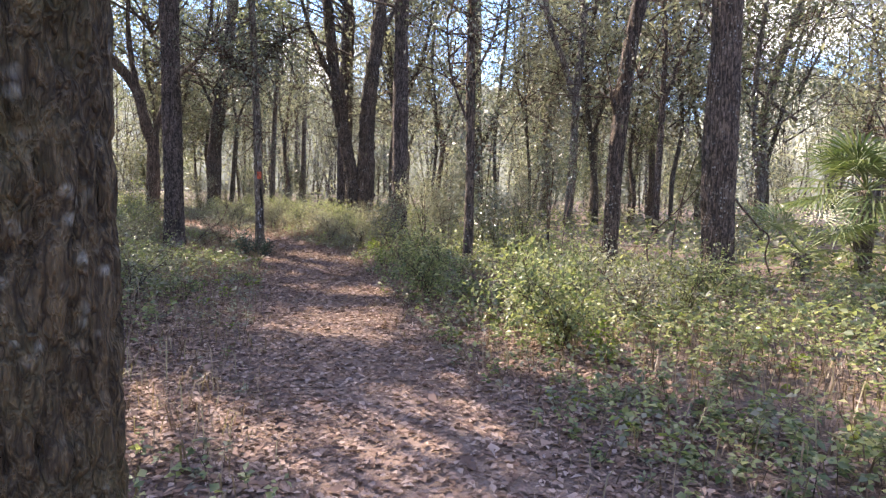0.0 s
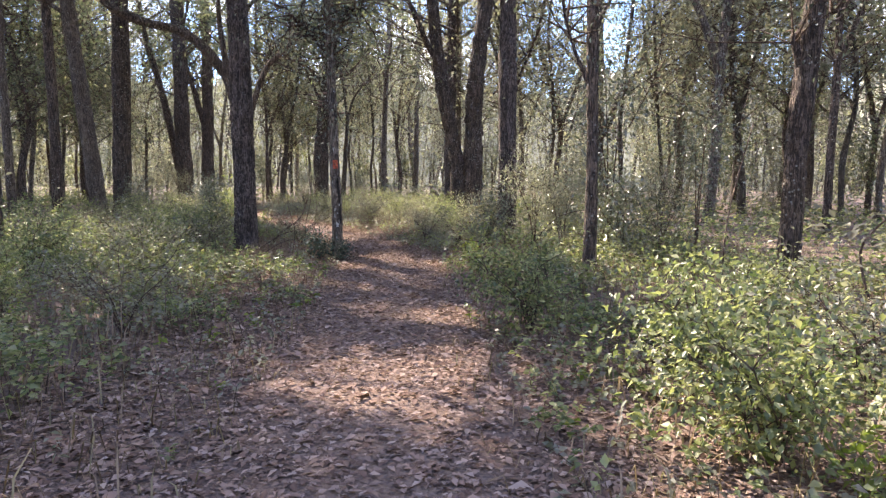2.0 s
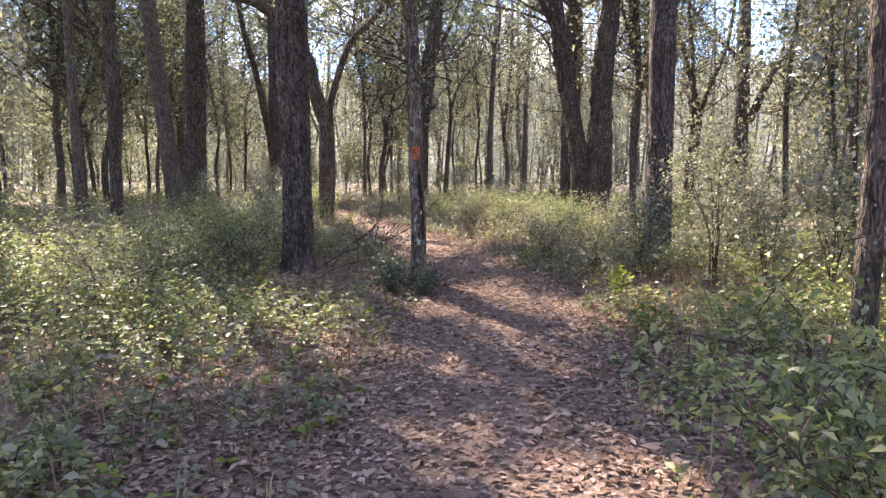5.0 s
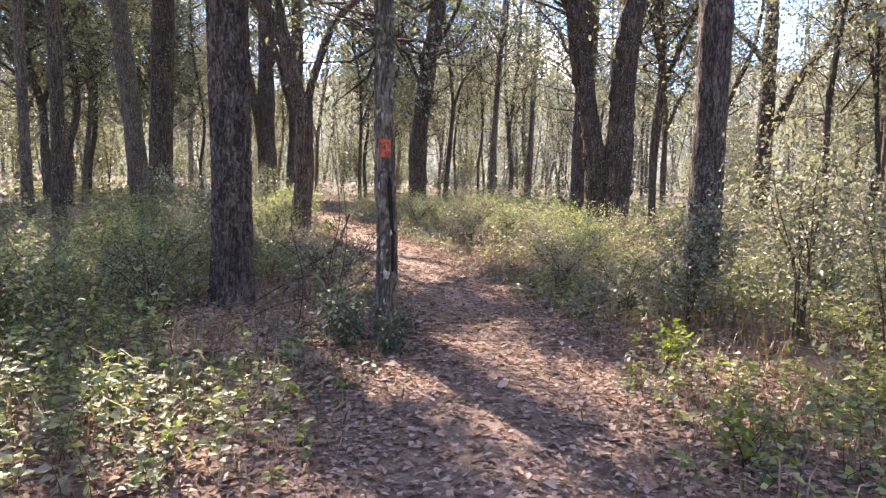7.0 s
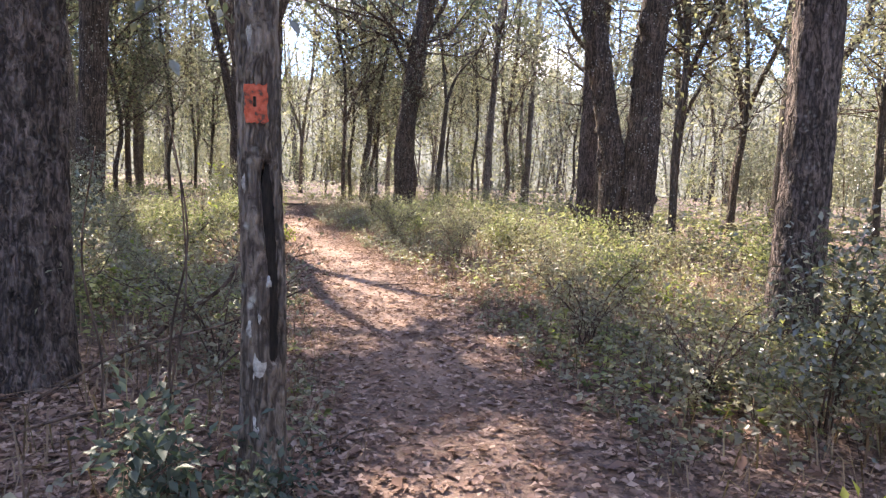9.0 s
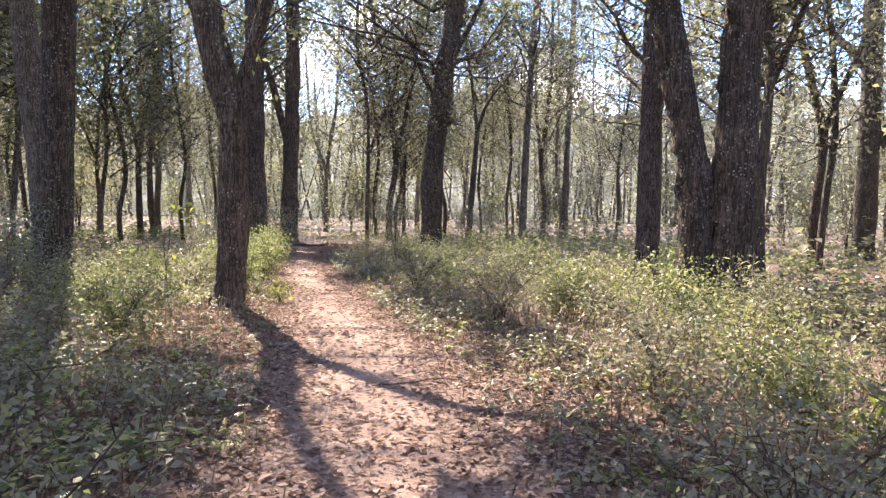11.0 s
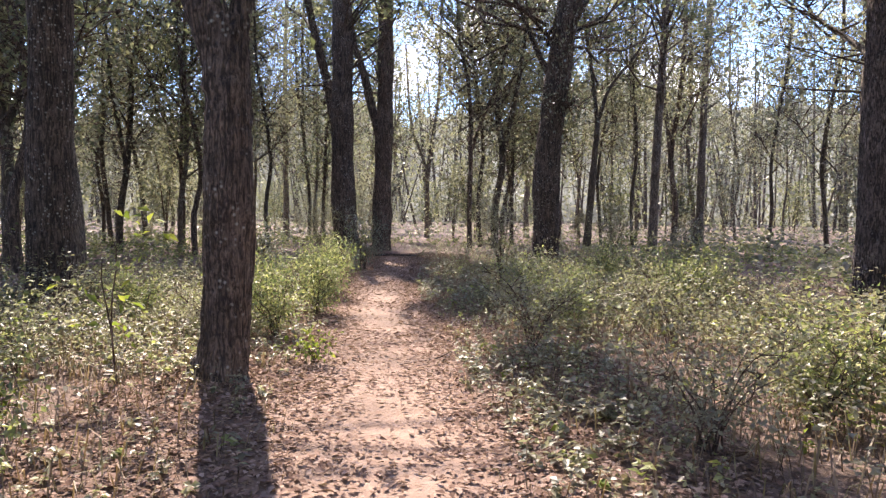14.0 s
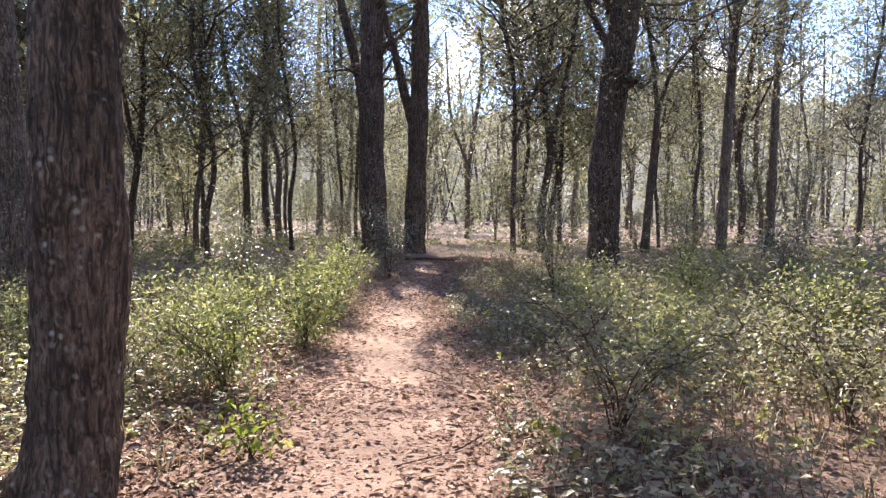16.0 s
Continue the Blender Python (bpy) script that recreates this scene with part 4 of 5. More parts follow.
def ground_cover(name, n, x0, x1, y0, y1, near, far, seed, mat, leaf, height, per, label, greens=True, stems=True):
    """Low leafy plants: a bent stem each, with leaves along it."""
    g = np.random.default_rng(seed)
    x, y, d = spots(n, x0, x1, y0, y1, near, far, seed)
    if greens:
        keep = g.uniform(size=len(x)) < green_amount(x, y) * np.clip((d - near + 0.15) / 0.8, 0.08, 1)
        x, y, d = x[keep], y[keep], d[keep]
    else:
        keep = g.uniform(size=len(x)) < 0.12 + 1.5 * np.clip(flat_noise(x, y, 0.8, 77) - 0.42, 0, 1) * 3
        x, y, d = x[keep], y[keep], d[keep]
    n = len(x)
    h = height * g.uniform(0.35, 1.25, n) * np.clip(0.35 + (d - near) * 0.28, 0.35, 1.0) * (0.3 + 1.9 * flat_noise(x, y, 0.9, seed) ** 2 + 0.3 * flat_noise(x, y, 3.0, seed))
    z = land(x, y, d)
    a = g.uniform(0, 2 * np.pi, n)
    out = np.stack([np.cos(a), np.sin(a), 0 * a], 1)
    p0 = np.stack([x, y, z - 0.01], 1)
    p1 = p0 + out * h[:, None] * 0.15 + np.array([0, 0, 1.0]) * h[:, None] * 0.6
    p2 = p0 + out * h[:, None] * g.uniform(0.3, 0.9, n)[:, None] + np.array([0, 0, 1.0]) * h[:, None]
    if stems:
        q = slice(None, None, 2)
        v, f = tubes_arrays(np.stack([p0, p1, p2], 1)[q], 0.0028 * np.ones((len(p0[q]), 1)) * np.array([1, 0.8, 0.4]), 3)
        tagged(new(name + "_stems", mesh_of(name + "_stems", v, f, TWIG)), "thin brown stems of the low undergrowth", "stems", kind="stuff")
    k = np.repeat(np.arange(n), per)
    t = g.uniform(0.35, 1.05, len(k))[:, None]
    c = p0[k] * (1 - t) ** 2 + 2 * p1[k] * t * (1 - t) + p2[k] * t * t
    side = np.stack([g.normal(size=len(k)), g.normal(size=len(k)), g.normal(size=len(k)) * 0.25], 1)
    c = c + unit(side) * leaf * 0.6
    s = leaf * g.uniform(0.5, 1.4, len(k))
    nrm = unit(np.array([0, 0, 1.0]) + g.normal(size=(len(k), 3)) * 0.4)
    tagged(new(name, leaves_mesh(name, c, side, nrm, s, s * 0.68, mat, 0.15)), label, "undergrowth", kind="stuff")


ground_cover("undergrowth", 19000, -7, 9.5, 0.2, 19, 0.9, 7.5, 51, LEAF_GROUND, 0.054, 0.4, 11, "low green leafy undergrowth beside the path")
ground_cover("undergrowth", 19000, -8, 8.5, 18, 38, 0.85, 7.5, 57, LEAF_OLIVE, 0.045, 0.46, 11, "low olive and brown bramble undergrowth beside the path")
ground_cover("undergrowth", 7000, -6, 8, 15, 38, 0.8, 6.0, 56, LEAF_GREY, 0.05, 0.46, 10, "pale grey-green leafy undergrowth beside the path", greens=False)
ground_cover("undergrowth", 17000, -26, 30, -4, 54, 4.5, 30, 52, LEAF_GROUND, 0.1, 0.55, 8, "green leafy undergrowth under the trees", stems=False)
ground_cover("undergrowth", 9000, -9, 12, 3, 46, 0.85, 9, 53, LEAF_GREY, 0.05, 0.5, 9, "dry grey-green bramble undergrowth beside the path", greens=False)
ground_cover("undergrowth", 16000, -60, 60, -30, 100, 9, 70, 55, LEAF_GREY, 0.22, 0.9, 5, "grey-green thickets on the floor of the wood", greens=False, stems=False)
ground_cover("seedlings", 2600, -6, 9, 13, 38, 0.9, 7.0, 58, LEAF_SUNNY, 0.065, 0.45, 8, "yellow-green broad-leaved plants in the undergrowth")
ground_cover("seedlings", 700, -6, 8, 1, 30, 0.85, 5.5, 54, LEAF_LIME, 0.06, 0.32, 9, "bright lime-green seedlings in the undergrowth", greens=False)


def dead_grass():
    g = np.random.default_rng(61)
    x, y, d = spots(42000, -8, 10, -1, 42, 0.55, 8, 61)
    thin = g.uniform(size=len(x)) < np.clip(1.15 - 0.5 * green_amount(x, y), 0, 1) * np.clip((d - 0.5) / 0.4, 0.1, 1)
    x, y, d = x[thin], y[thin], d[thin]
    n = len(x)
    h = g.uniform(0.06, 0.38, n) * np.clip(0.4 + (d - 0.6) * 0.5, 0.4, 1.2)
    a = g.uniform(0, 2 * np.pi, n)
    out = np.stack([np.cos(a), np.sin(a), 0 * a], 1)
    side = np.stack([-np.sin(a), np.cos(a), 0 * a], 1) * g.uniform(0.002, 0.005, n)[:, None]
    p0 = np.stack([x, y, land(x, y, d) - 0.01], 1)
    up3 = np.array([0, 0, 1.0])
    p1 = p0 + out * (h * 0.25)[:, None] + up3 * (h * 0.75)[:, None]
    p2 = p0 + out * (h * g.uniform(0.5, 1.3, n))[:, None] + up3 * (h * g.uniform(0.5, 1.0, n))[:, None]
    v = np.stack([p0 - side, p0 + side, p1 - side, p1 + side, p2], 1).reshape(-1, 3)
    b = np.arange(n)[:, None] * 5
    me = mesh_of("dead_grass", v, [b + np.array([[0, 1, 3, 2]]), b + np.array([[2, 3, 4]])], GRASS_DEAD, smooth=False)
    tagged(new("dead_grass", me), "dry brown grass and stalks beside the path", "grass", kind="stuff")


dead_grass()


# ---- shrubs and saplings ----
def shrub(name, label, height, width, stems, twig_count, leaf, leaf_len, mat, seed, per_tip=18, category="shrub", spread=0.12):
    g = np.random.default_rng(seed)
    owner = thing(name, 0, 0, 0, label, category, "shrubs beside the path")
    lines = []
    for k in range(stems):
        a = g.uniform(0, 2 * np.pi)
        d = np.array([np.cos(a), np.sin(a), 0]) * width * g.uniform(0.3, 1.0)
        h = height * g.uniform(0.65, 1.0)
        line = [np.array([g.normal() * 0.04, g.normal() * 0.04, -0.03]), d * 0.25 + [0, 0, h * 0.45], d * 0.65 + [g.normal() * 0.05, g.normal() * 0.05, h * 0.8], d + [0, 0, h]]
        p = spline(line, 8)[None]
        v, f = tubes_arrays(p, (0.004 + 0.006 * height / 2) * np.linspace(1, 0.3, 8)[None], 5)
        part("stem", mesh_of("stem", v, f, TWIG), owner)
        lines.append(spline(line, 14)[3:])
    crown_parts(owner, np.concatenate(lines), twig_count, height * 0.26 + 0.08, 0.004, leaf_len, mat, per_tip, spread, "leaves", up=0.15)
    return owner


SHRUBS = {
    "thicket": shrub("shrub", "twiggy shrub with small grey-green leaves", 1.6, 0.6, 7, 90, True, 0.045, LEAF_GREY, 301, 24, spread=0.1),
    "holly": shrub("shrub", "leafy evergreen shrub with small dark leaves", 1.3, 0.5, 6, 80, True, 0.05, LEAF_HOLLY, 302, 24, spread=0.1),
    "bramble": shrub("bramble", "low tangled bramble with pale green leaves", 0.75, 0.75, 9, 110, True, 0.042, LEAF_GROUND, 303, 22, "bramble", 0.1),
    "dry": shrub("bramble", "dry brown bramble with few pale leaves", 0.8, 0.7, 10, 130, True, 0.036, LEAF_GREY, 304, 12, "bramble", 0.1),
    "sapling": shrub("sapling", "thin sapling with sparse green leaves", 3.4, 0.5, 3, 70, True, 0.07, LEAF_HOLLY, 305, 24, "sapling", 0.22),
    "tall": shrub("sapling", "tall grey sapling with a loose leafy crown", 5.0, 1.1, 5, 90, True, 0.17, LEAF_GREY, 306, 15, "sapling", 0.4),
    "evergreen": shrub("sapling", "dark evergreen sapling with dense leaves", 4.2, 0.9, 4, 90, True, 0.16, LEAF_OAK, 307, 15, "sapling", 0.35),
}
SPOTS = [("thicket", 4.5, 14.4), ("thicket", 4.2, 15.2), ("holly", 3.4, 15.9), ("thicket", 5.2, 14.3), ("holly", 4.9, 16.6), ("thicket", 6.2, 15.8), ("dry", 2.9, 16.4),
         ("holly", 5.0, 12.6), ("thicket", 5.8, 13.2), ("sapling", 5.2, 13.9), ("sapling", 6.3, 12.9), ("dry", 2.4, 17.8), ("sapling", 7.9, 9.6), ("holly", 7.7, 9.3),
         ("dry", -0.35, 16.6), ("bramble", -2.7, 14.3), ("bramble", -2.25, 16.2), ("dry", -1.95, 15.5), ("bramble", -3.0, 16.7), ("holly", -2.6, 18.2), ("bramble", -2.7, 17.4), ("dry", -2.1, 12.4),
         ("bramble", -3.7, 28.6), ("bramble", -4.4, 28.0), ("bramble", -3.3, 26.6), ("dry", -4.0, 26.3), ("holly", -5.0, 29.6), ("bramble", -4.8, 31.2), ("bramble", -4.3, 30.3), ("bramble", -5.4, 26.9),
         ("bramble", -3.9, 22.8), ("dry", -4.6, 24.2), ("bramble", -5.6, 22.6), ("holly", -6.2, 24.6), ("bramble", -2.6, 21.4), ("dry", -3.4, 20.2),
         ("bramble", 0.2, 28.0), ("dry", -0.2, 26.5), ("bramble", 1.4, 29.4), ("dry", 1.3, 27.2), ("bramble", -0.7, 30.6), ("bramble", 0.6, 32.2), ("thicket", -1.6, 33.2), ("bramble", 2.4, 31.4), ("dry", 2.7, 28.6), ("bramble", 2.0, 24.4), ("dry", 1.2, 23.6),
         ("bramble", 3.4, 22.6), ("dry", 2.6, 21.0), ("bramble", 3.2, 19.6), ("bramble", 5.6, 21.2), ("dry", 4.7, 23.6), ("bramble", 2.5, 8.7), ("bramble", 3.4, 7.3), ("bramble", 3.0, 5.7), ("bramble", 4.6, 8.6), ("dry", 4.3, 6.6), ("bramble", 5.2, 6.9),
         ("bramble", -1.5, 6.3), ("dry", -1.2, 8.8), ("bramble", -2.6, 9.6), ("bramble", -3.6, 12.3), ("bramble", -1.3, 4.3), ("dry", -2.5, 7.2), ("holly", 5.6, 17.9), ("holly", -5.8, 36.3), ("thicket", -8.6, 39.6), ("thicket", 0.6, 36.6), ("holly", 2.4, 36.3)]
g = np.random.default_rng(77)
n_far = 0
while n_far < 120:
    x, y = g.uniform(-34, 36), g.uniform(-6, 72)
    d = path_distance([x], [y])[0]
    if (7.5 < x < 16 and 6 < y < 16) or d < 8.5 or (y > 36 and -7 < x < 9 and y < 50) or min((x - a) ** 2 + (y - b) ** 2 for a, b, _ in TREES) < 0.6:
        continue
    SPOTS.append((("tall", "evergreen", "tall", "thicket", "evergreen", "sapling")[int(g.integers(6))], x, y))
    n_far += 1
taken = set()
for kind, x, y in SPOTS:
    m = pose(x, y, land1(x, y), 0, 0, g.uniform(0, 360))
    s = g.uniform(0.85, 1.2)
    if kind in taken:
        ob = copy_thing(SHRUBS[kind], m)
    else:
        taken.add(kind)
        ob = SHRUBS[kind]
        ob.matrix_basis = m
    ob.scale = (s, s, s)
# shrub of bluish leaves at the foot of the marked trunk
blue = shrub("shrub", "low shrub with dark bluish-green leaves at a trunk's foot", 0.5, 0.36, 6, 34, True, 0.06, LEAF_BLUE, 310, 15, spread=0.08)
blue.matrix_basis = pose(0.18, 14.62, land1(0.18, 14.62))
blue2 = copy_thing(blue, pose(0.55, 14.55, land1(0.55, 14.55), 0, 0, 130))
blue2.scale = (0.7, 0.7, 0.7)


# ---- the orange trail mark, moulded to its trunk ----
def trail_mark():
    nu, nv = 14, 20
    line = spline([np.array(p, float) for p in tB], 400)
    v = []
    for j in range(nv):
        h = 1.62 + 0.15 * j / (nv - 1)
        c = line[np.argmin(np.abs(line[:, 2] - h))]
        for i in range(nu):
            e = 0.5 * (flat_noise(np.array([i * 0.5]), np.array([j * 0.6]), 1.0, 3)[0] - 0.5) if i in (0, nu - 1) else 0
            a = radians(-79) + (i / (nu - 1) - 0.5) * (0.98 + 0.5 * e)
            rr = 0.093 + 0.004 * flat_noise(np.array([i * 0.9]), np.array([j * 0.7]), 1.0, 5)[0]
            v.append((c[0] + rr * math.cos(a), c[1] + rr * math.sin(a), h + 0.02 * (flat_noise(np.array([i * 0.7]), np.array([0.0]), 1.0, 8)[0] - 0.5) * (j in (0, nv - 1))))
    i = np.arange(nu * nv).reshape(nv, nu)
    f = np.stack([i[:-1, :-1], i[:-1, 1:], i[1:, 1:], i[1:, :-1]], -1).reshape(-1, 4)
    hole = [q for q in f if not (8 <= q[0] // nu <= 12 and 5 <= q[0] % nu <= 6)]
    part("trail_mark", mesh_of("trail_mark", np.array(v), np.array(hole), PAINT), B, "faded orange painted trail mark")


trail_mark()


def hollow_shade():
    """A near-black strip in the marked trunk's split, its shade put into the colour."""
    m, n, l, b = material("shade_black", 0.95)
    tc = n.new("ShaderNodeTexCoord").outputs["Object"]
    l.new(ramp_node(n, l, noise_node(n, l, 60, 5, tc, (1, 1, 0.2)), [(0.35, (0.006, 0.005, 0.004)), (0.7, (0.03, 0.024, 0.02))]), b.inputs["Base Color"])
    bump_node(n, l, noise_node(n, l, 70, 4, tc, (1, 1, 0.2)), 0.8, 0.006, b)
    line = spline([np.array(p, float) for p in tB], 400)
    v, nu, nv = [], 7, 24
    for j in range(nv):
        h = 0.6 + 0.86 * j / (nv - 1)
        c = line[np.argmin(np.abs(line[:, 2] - h))]
        wide = 0.5 * min(1.0, 6 * j / (nv - 1) + 0.2, 6 * (1 - j / (nv - 1)) + 0.2)
        for i in range(nu):
            a = radians(-42) - 0.12 * math.sin((h + 0.12) * 5) + (i / (nu - 1) - 0.5) * 2 * wide
            rr = 0.066 + 0.006 * math.sin(3.1 * i + 1.7 * j)
            v.append((c[0] + rr * math.cos(a), c[1] + rr * math.sin(a), h))
    i = np.arange(nu * nv).reshape(nv, nu)
    part("hollow", mesh_of("hollow", np.array(v), np.stack([i[:-1, :-1], i[:-1, 1:], i[1:, 1:], i[1:, :-1]], -1).reshape(-1, 4), m), B, "black strip painted for the shade in the trunk's hollow")


hollow_shade()


def lichen_patch(a, h, wide, tall, seed, name="lichen", mat=None, label="pale grey-white lichen patch"):
    """A thin uneven crust on the marked trunk."""
    g = np.random.default_rng(seed)
    line = spline([np.array(p, float) for p in tB], 400)
    v, k = [], 18
    for ring in (0.0, 0.45, 1.0):
        for i in range(k):
            w = 2 * np.pi * i / k
            q = ring * (1 + 0.22 * math.sin(3 * w + seed) + 0.12 * math.sin(7 * w))
            hh = h + tall * q * math.sin(w)
            c = line[np.argmin(np.abs(line[:, 2] - hh))]
            aa = a + wide * q * math.cos(w) / 0.1
            rr = 0.104 - 0.012 * ring
            v.append((c[0] + rr * math.cos(aa), c[1] + rr * math.sin(aa), hh))
    i = np.arange(3 * k).reshape(3, k)
    n = np.roll(i, -1, 1)
    part(name, mesh_of(name, np.array(v), np.stack([i[:-1], n[:-1], n[1:], i[1:]], -1).reshape(-1, 4), mat or LICHEN), B, label)


lm, ln_, ll, lb = material("lichen_crust", 0.95)
ltc = ln_.new("ShaderNodeTexCoord").outputs["Object"]
lcol = ramp_node(ln_, ll, noise_node(ln_, ll, 50, 5, ltc), [(0.3, (0.17, 0.165, 0.15)), (0.62, (0.46, 0.465, 0.44))])
ll.new(lcol, lb.inputs["Base Color"])
bump_node(ln_, ll, noise_node(ln_, ll, 70, 4, ltc), 0.8, 0.006, lb)
LICHEN = lm
lichen_patch(radians(-86), 0.62, 0.03, 0.06, 1)
lichen_patch(radians(-92), 0.36, 0.02, 0.05, 2)
lichen_patch(radians(-60), 0.98, 0.012, 0.025, 3)
for k, (a, h, wide, tall) in enumerate([(-112, 0.78, 0.016, 0.04), (-118, 1.38, 0.012, 0.035), (-92, 1.96, 0.012, 0.04), (-84, 0.83, 0.008, 0.02)]):
    lichen_patch(radians(a), h, wide, tall, 4 + k)


# ---- palms ----
def palm(x, y, height, fronds, size, seed, label):
    g = np.random.default_rng(seed)
    owner = thing("palm", x, y, land1(x, y), label, "palm", "palms")
    part("trunk", limb_mesh("trunk", [(0, 0, -0.1), (0.03, 0, height * 0.5), (0.05, 0.02, height)], 0.17, 0.14, BARK_GREY, 20, 30, "pine", 0.04, 0.1, seed), owner)
    for k in range(fronds):
        a, lift = g.uniform(0, 2 * np.pi), g.uniform(-0.35, 1.1)
        d = np.array([np.cos(a) * math.cos(lift), np.sin(a) * math.cos(lift), math.sin(lift)])
        s = np.array([-np.sin(a), np.cos(a), 0])
        n = np.cross(d, s)
        L = size * g.uniform(0.8, 1.1)
        root = np.array([0.05, 0.02, height])
        hub = root + d * L * 0.75
        v1, f1 = tubes_arrays(np.stack([root, root + d * L * 0.4 + [0, 0, 0.06], hub])[None], np.array([[0.018, 0.014, 0.01]]), 4)
        chunks = [(v1, f1)]
        for j in range(22):
            w = (j / 21 - 0.5) * 4.0
            ray = d * math.cos(w) + s * math.sin(w)
            ln = L * (0.72 + 0.25 * math.cos(w)) * g.uniform(0.85, 1.05)
            side = np.cross(ray, n) * 0.02 * size
            mid = hub + ray * ln * 0.6 + np.array([0, 0, -0.05 * ln])
            tip = hub + ray * ln + np.array([0, 0, -0.3 * ln * g.uniform(0.6, 1.3)])
            q = np.array([hub, mid - side, mid + n * -0.012, mid + side, tip])
            chunks.append((q, np.array([[0, 1, 2], [0, 2, 3], [1, 4, 2], [2, 4, 3]])))
        v, f = joined(chunks)
        part("frond", mesh_of("frond", v, f, LEAF_PALM, smooth=False), owner)
    return owner


palm(11.7, 10.1, 1.7, 26, 1.1, 401, "cabbage palm with drooping fan fronds among the trees")
palm(10.0, 9.9, 0.5, 14, 1.0, 402, "low young palm with green fan fronds")


# ---- vines, fallen wood ----
def vine(points, r, label, name="vine", category="vine", mat=None):
    p = spline(points, 26)[None]
    v, f = tubes_arrays(p, r * np.linspace(1, 0.55, 26)[None], 6)
    ends = np.concatenate([v[:6].mean(0, keepdims=True), v[-6:].mean(0, keepdims=True)])
    k = len(v)
    caps = np.array([[i, (i + 1) % 6, k] for i in range(6)] + [[k - 6 + i, k - 6 + (i + 1) % 6, k + 1] for i in range(6)])
    tagged(new(name, mesh_of(name, np.concatenate([v, ends]), [f, caps], mat or TWIG)), label, category)


vine([(6.36, 9.1, 0.0), (6.23, 9.2, 0.65), (6.32, 9.13, 0.95), (6.58, 8.94, 1.3), (6.86, 8.74, 1.76)], 0.016, "brown woody vine hanging beside a trunk")
vine([(7.2, 8.44, 1.5), (7.47, 8.23, 1.1), (7.6, 8.13, 0.94), (7.58, 8.14, 0.6), (7.77, 7.98, 0.0)], 0.018, "crooked brown vine reaching down from a trunk")
vine([(6.75, 9.25, 0.0), (6.72, 9.22, 0.8), (6.8, 9.1, 1.6), (6.9, 8.9, 2.4)], 0.012, "thin upright brown vine by a trunk")
vine([(5.35, 10.4, 0.0), (5.36, 10.4, 0.7), (5.5, 10.5, 1.3), (5.9, 10.8, 2.2)], 0.011, "slender arching stem in the undergrowth")
vine([(3.42, 26.1, 1.0), (3.55, 26.05, 0.85), (3.73, 25.98, 0.42), (3.97, 25.89, 0.0)], 0.07, "dead grey limb leaning against the ground", "dead_limb", "branch", BARK_GREY)
vine([(-7.6, 42.0, -0.1), (-7.0, 42.2, -0.08), (-6.4, 42.3, -0.1), (-5.9, 42.4, -0.1)], 0.05, "dark log lying across the path", "log", "log", BARK_OAK)
vine([(-0.95, 14.6, 0.02), (-0.5, 14.75, 0.3), (0.05, 15.0, 0.42), (0.3, 15.2, 0.6)], 0.008, "thin dead branch among leaves", "dead_branch", "branch")
g = np.random.default_rng(88)
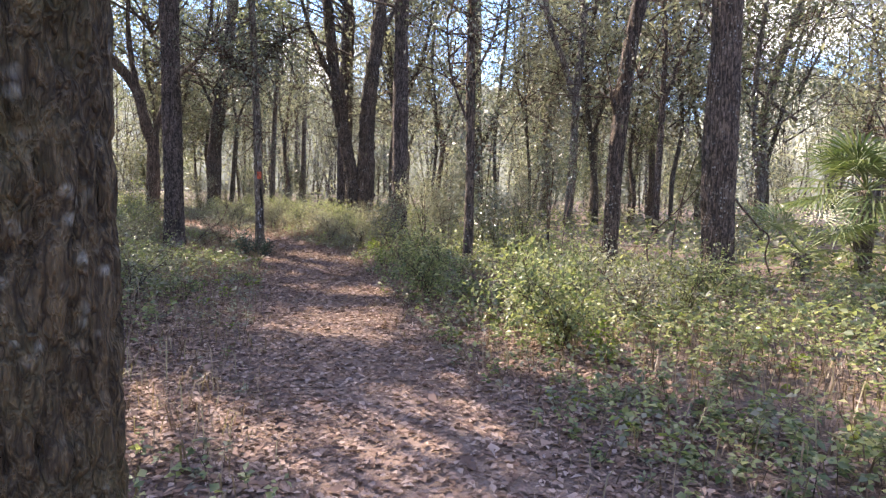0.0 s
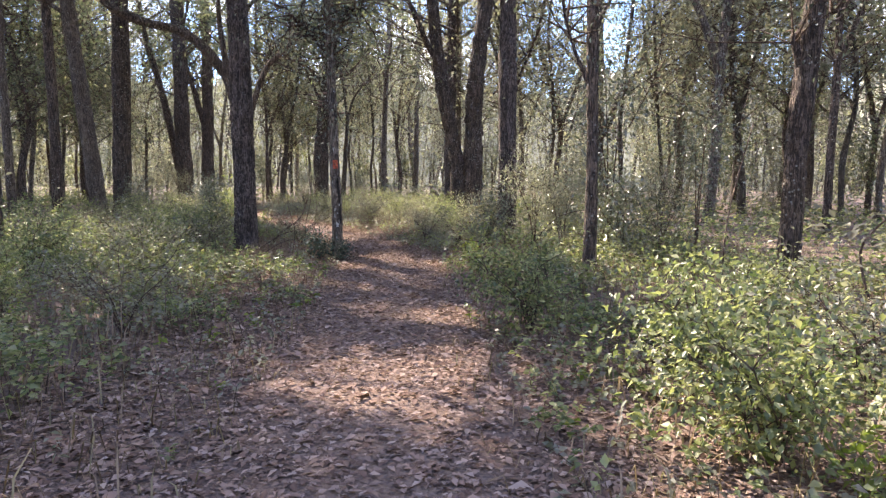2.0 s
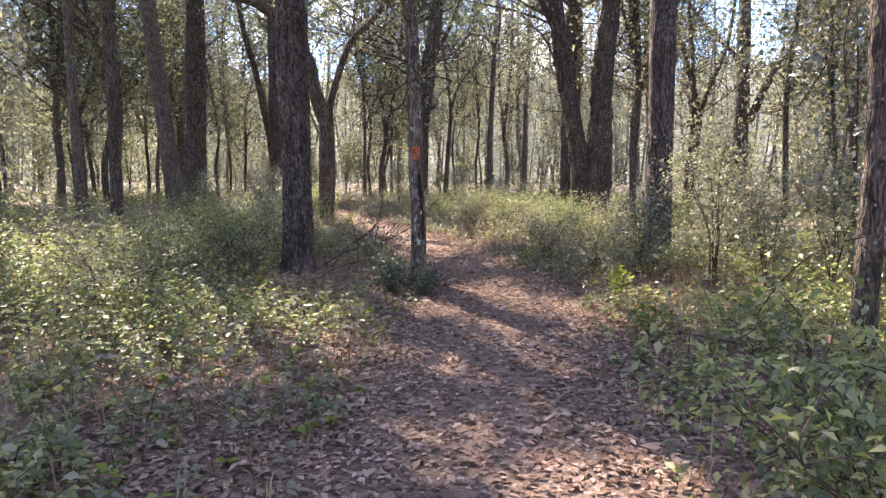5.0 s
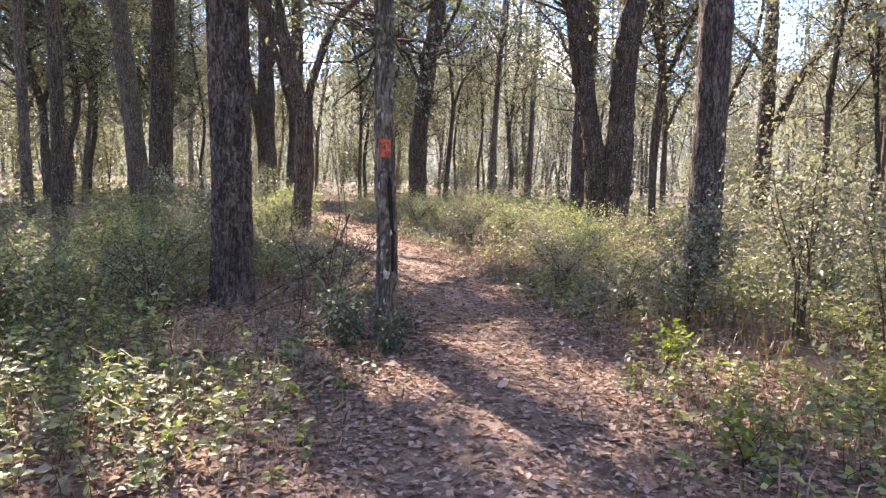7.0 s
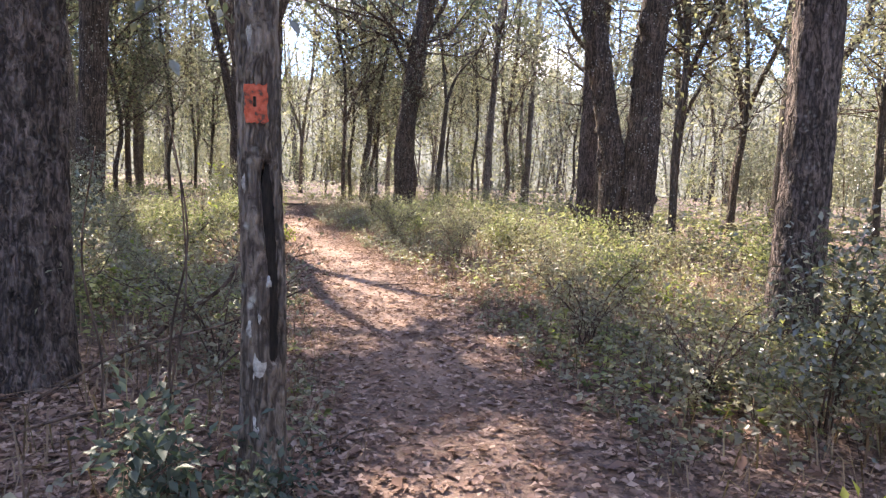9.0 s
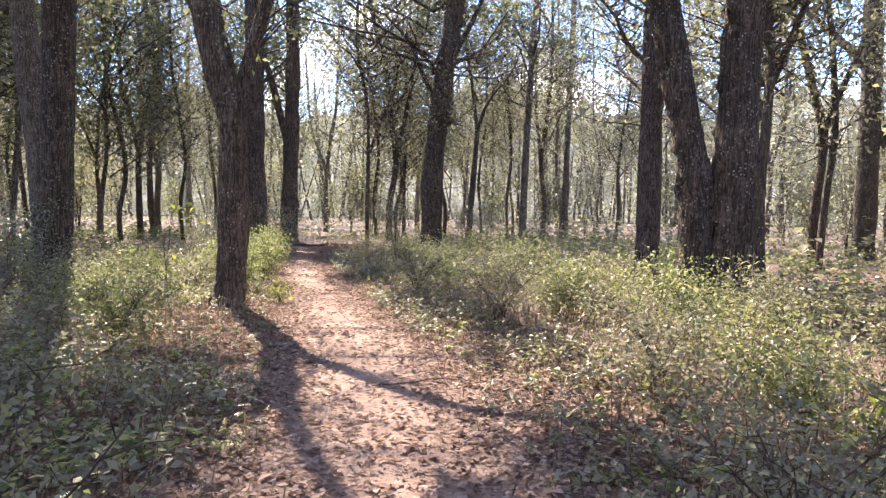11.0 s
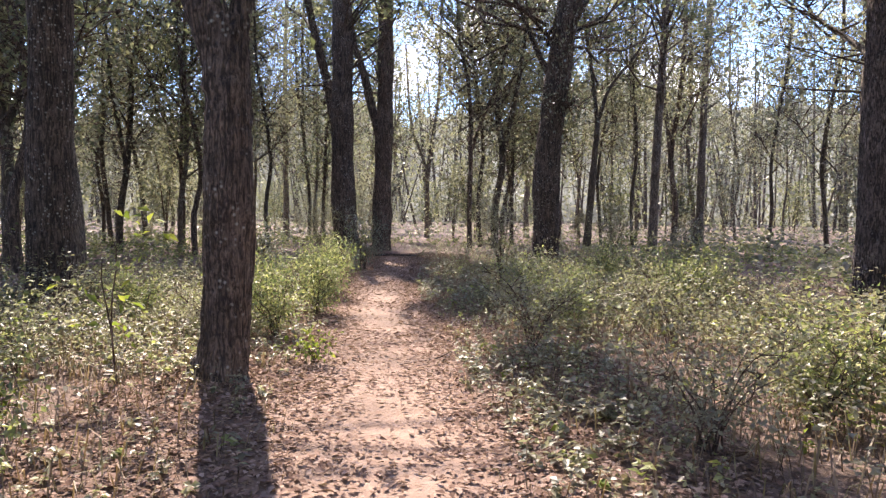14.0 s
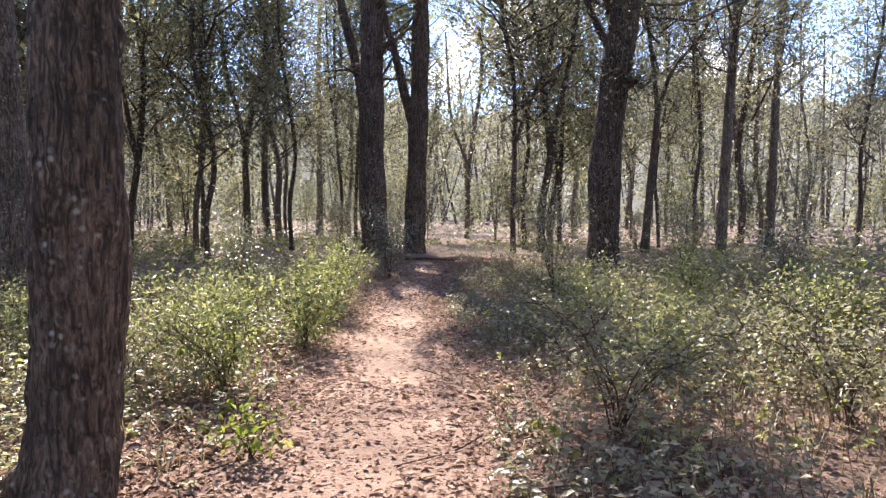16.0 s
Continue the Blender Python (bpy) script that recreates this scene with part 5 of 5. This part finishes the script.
for k in range(46):
    y = g.uniform(2.5, 36)
    x = np.interp(y, WAY[:, 1], WAY[:, 0]) + g.choice([-1, 1]) * g.uniform(0.5, 2.2)
    a, L = g.uniform(0, 6.28), g.uniform(0.25, 0.9)
    d, n = np.array([math.cos(a), math.sin(a)]), np.array([-math.sin(a), math.cos(a)])
    pts = []
    for u in (-0.5, -0.15, 0.2, 0.5):
        q = np.array([x, y]) + d * L * u + n * g.normal() * 0.03
        pts.append((q[0], q[1], land1(q[0], q[1]) + 0.012 + abs(g.normal()) * 0.012))
    vine(pts, g.uniform(0.003, 0.008), "fallen dry stick among the dead leaves", "stick", "stick")
for pts, r in (([(-0.95, 16.5, 0.05), (-0.7, 16.6, 0.35), (-0.35, 16.7, 0.62), (-0.2, 16.75, 1.0)], 0.022), ([(-1.0, 15.6, 0.12), (-0.6, 15.8, 0.36), (-0.1, 16.0, 0.5), (0.35, 16.1, 0.72)], 0.01),
               ([(-0.15, 15.35, 0.0), (-0.12, 15.3, 0.6), (-0.02, 15.25, 1.1), (-0.1, 15.2, 1.7)], 0.007), ([(-0.35, 15.0, 0.0), (-0.3, 15.0, 0.5), (-0.42, 15.05, 1.0), (-0.38, 15.1, 1.5)], 0.006),
               ([(-0.02, 15.0, 0.0), (0.03, 14.95, 0.4), (0.1, 14.95, 0.9), (0.05, 15.0, 1.4)], 0.006), ([(3.1, 11.6, 0.0), (3.2, 11.5, 0.5), (3.5, 11.3, 0.95), (4.1, 11.2, 1.1)], 0.008),
               ([(2.7, 9.4, 0.02), (2.85, 9.5, 0.22), (3.15, 9.6, 0.3), (3.6, 9.5, 0.15)], 0.007)):
    vine(pts, r, "bare brown dead branch standing in the undergrowth", "dead_branch", "branch")
# leafy sprig reaching from the left of the path
sprig = shrub("sapling", "young sapling with bright lime-green leaves", 1.5, 0.3, 2, 7, True, 0.1, LEAF_LIME, 320, 6, "sapling", 0.09)
sprig.matrix_basis = pose(-3.4, 24.0, land1(-3.4, 24.0))
seedling = shrub("seedling", "bright lime-green seedling beside the path", 0.3, 0.26, 5, 16, True, 0.06, LEAF_LIME, 330, 9, "seedling", 0.06)
seedling.matrix_basis = pose(2.8, 14.4, land1(2.8, 14.4))
for x, y, turn in ((2.65, 12.5, 50), (-2.25, 25.4, 120), (-3.4, 22.9, 200), (3.1, 5.2, 20), (3.6, 19.4, 80)):
    copy_thing(seedling, pose(x, y, land1(x, y), 0, 0, turn))
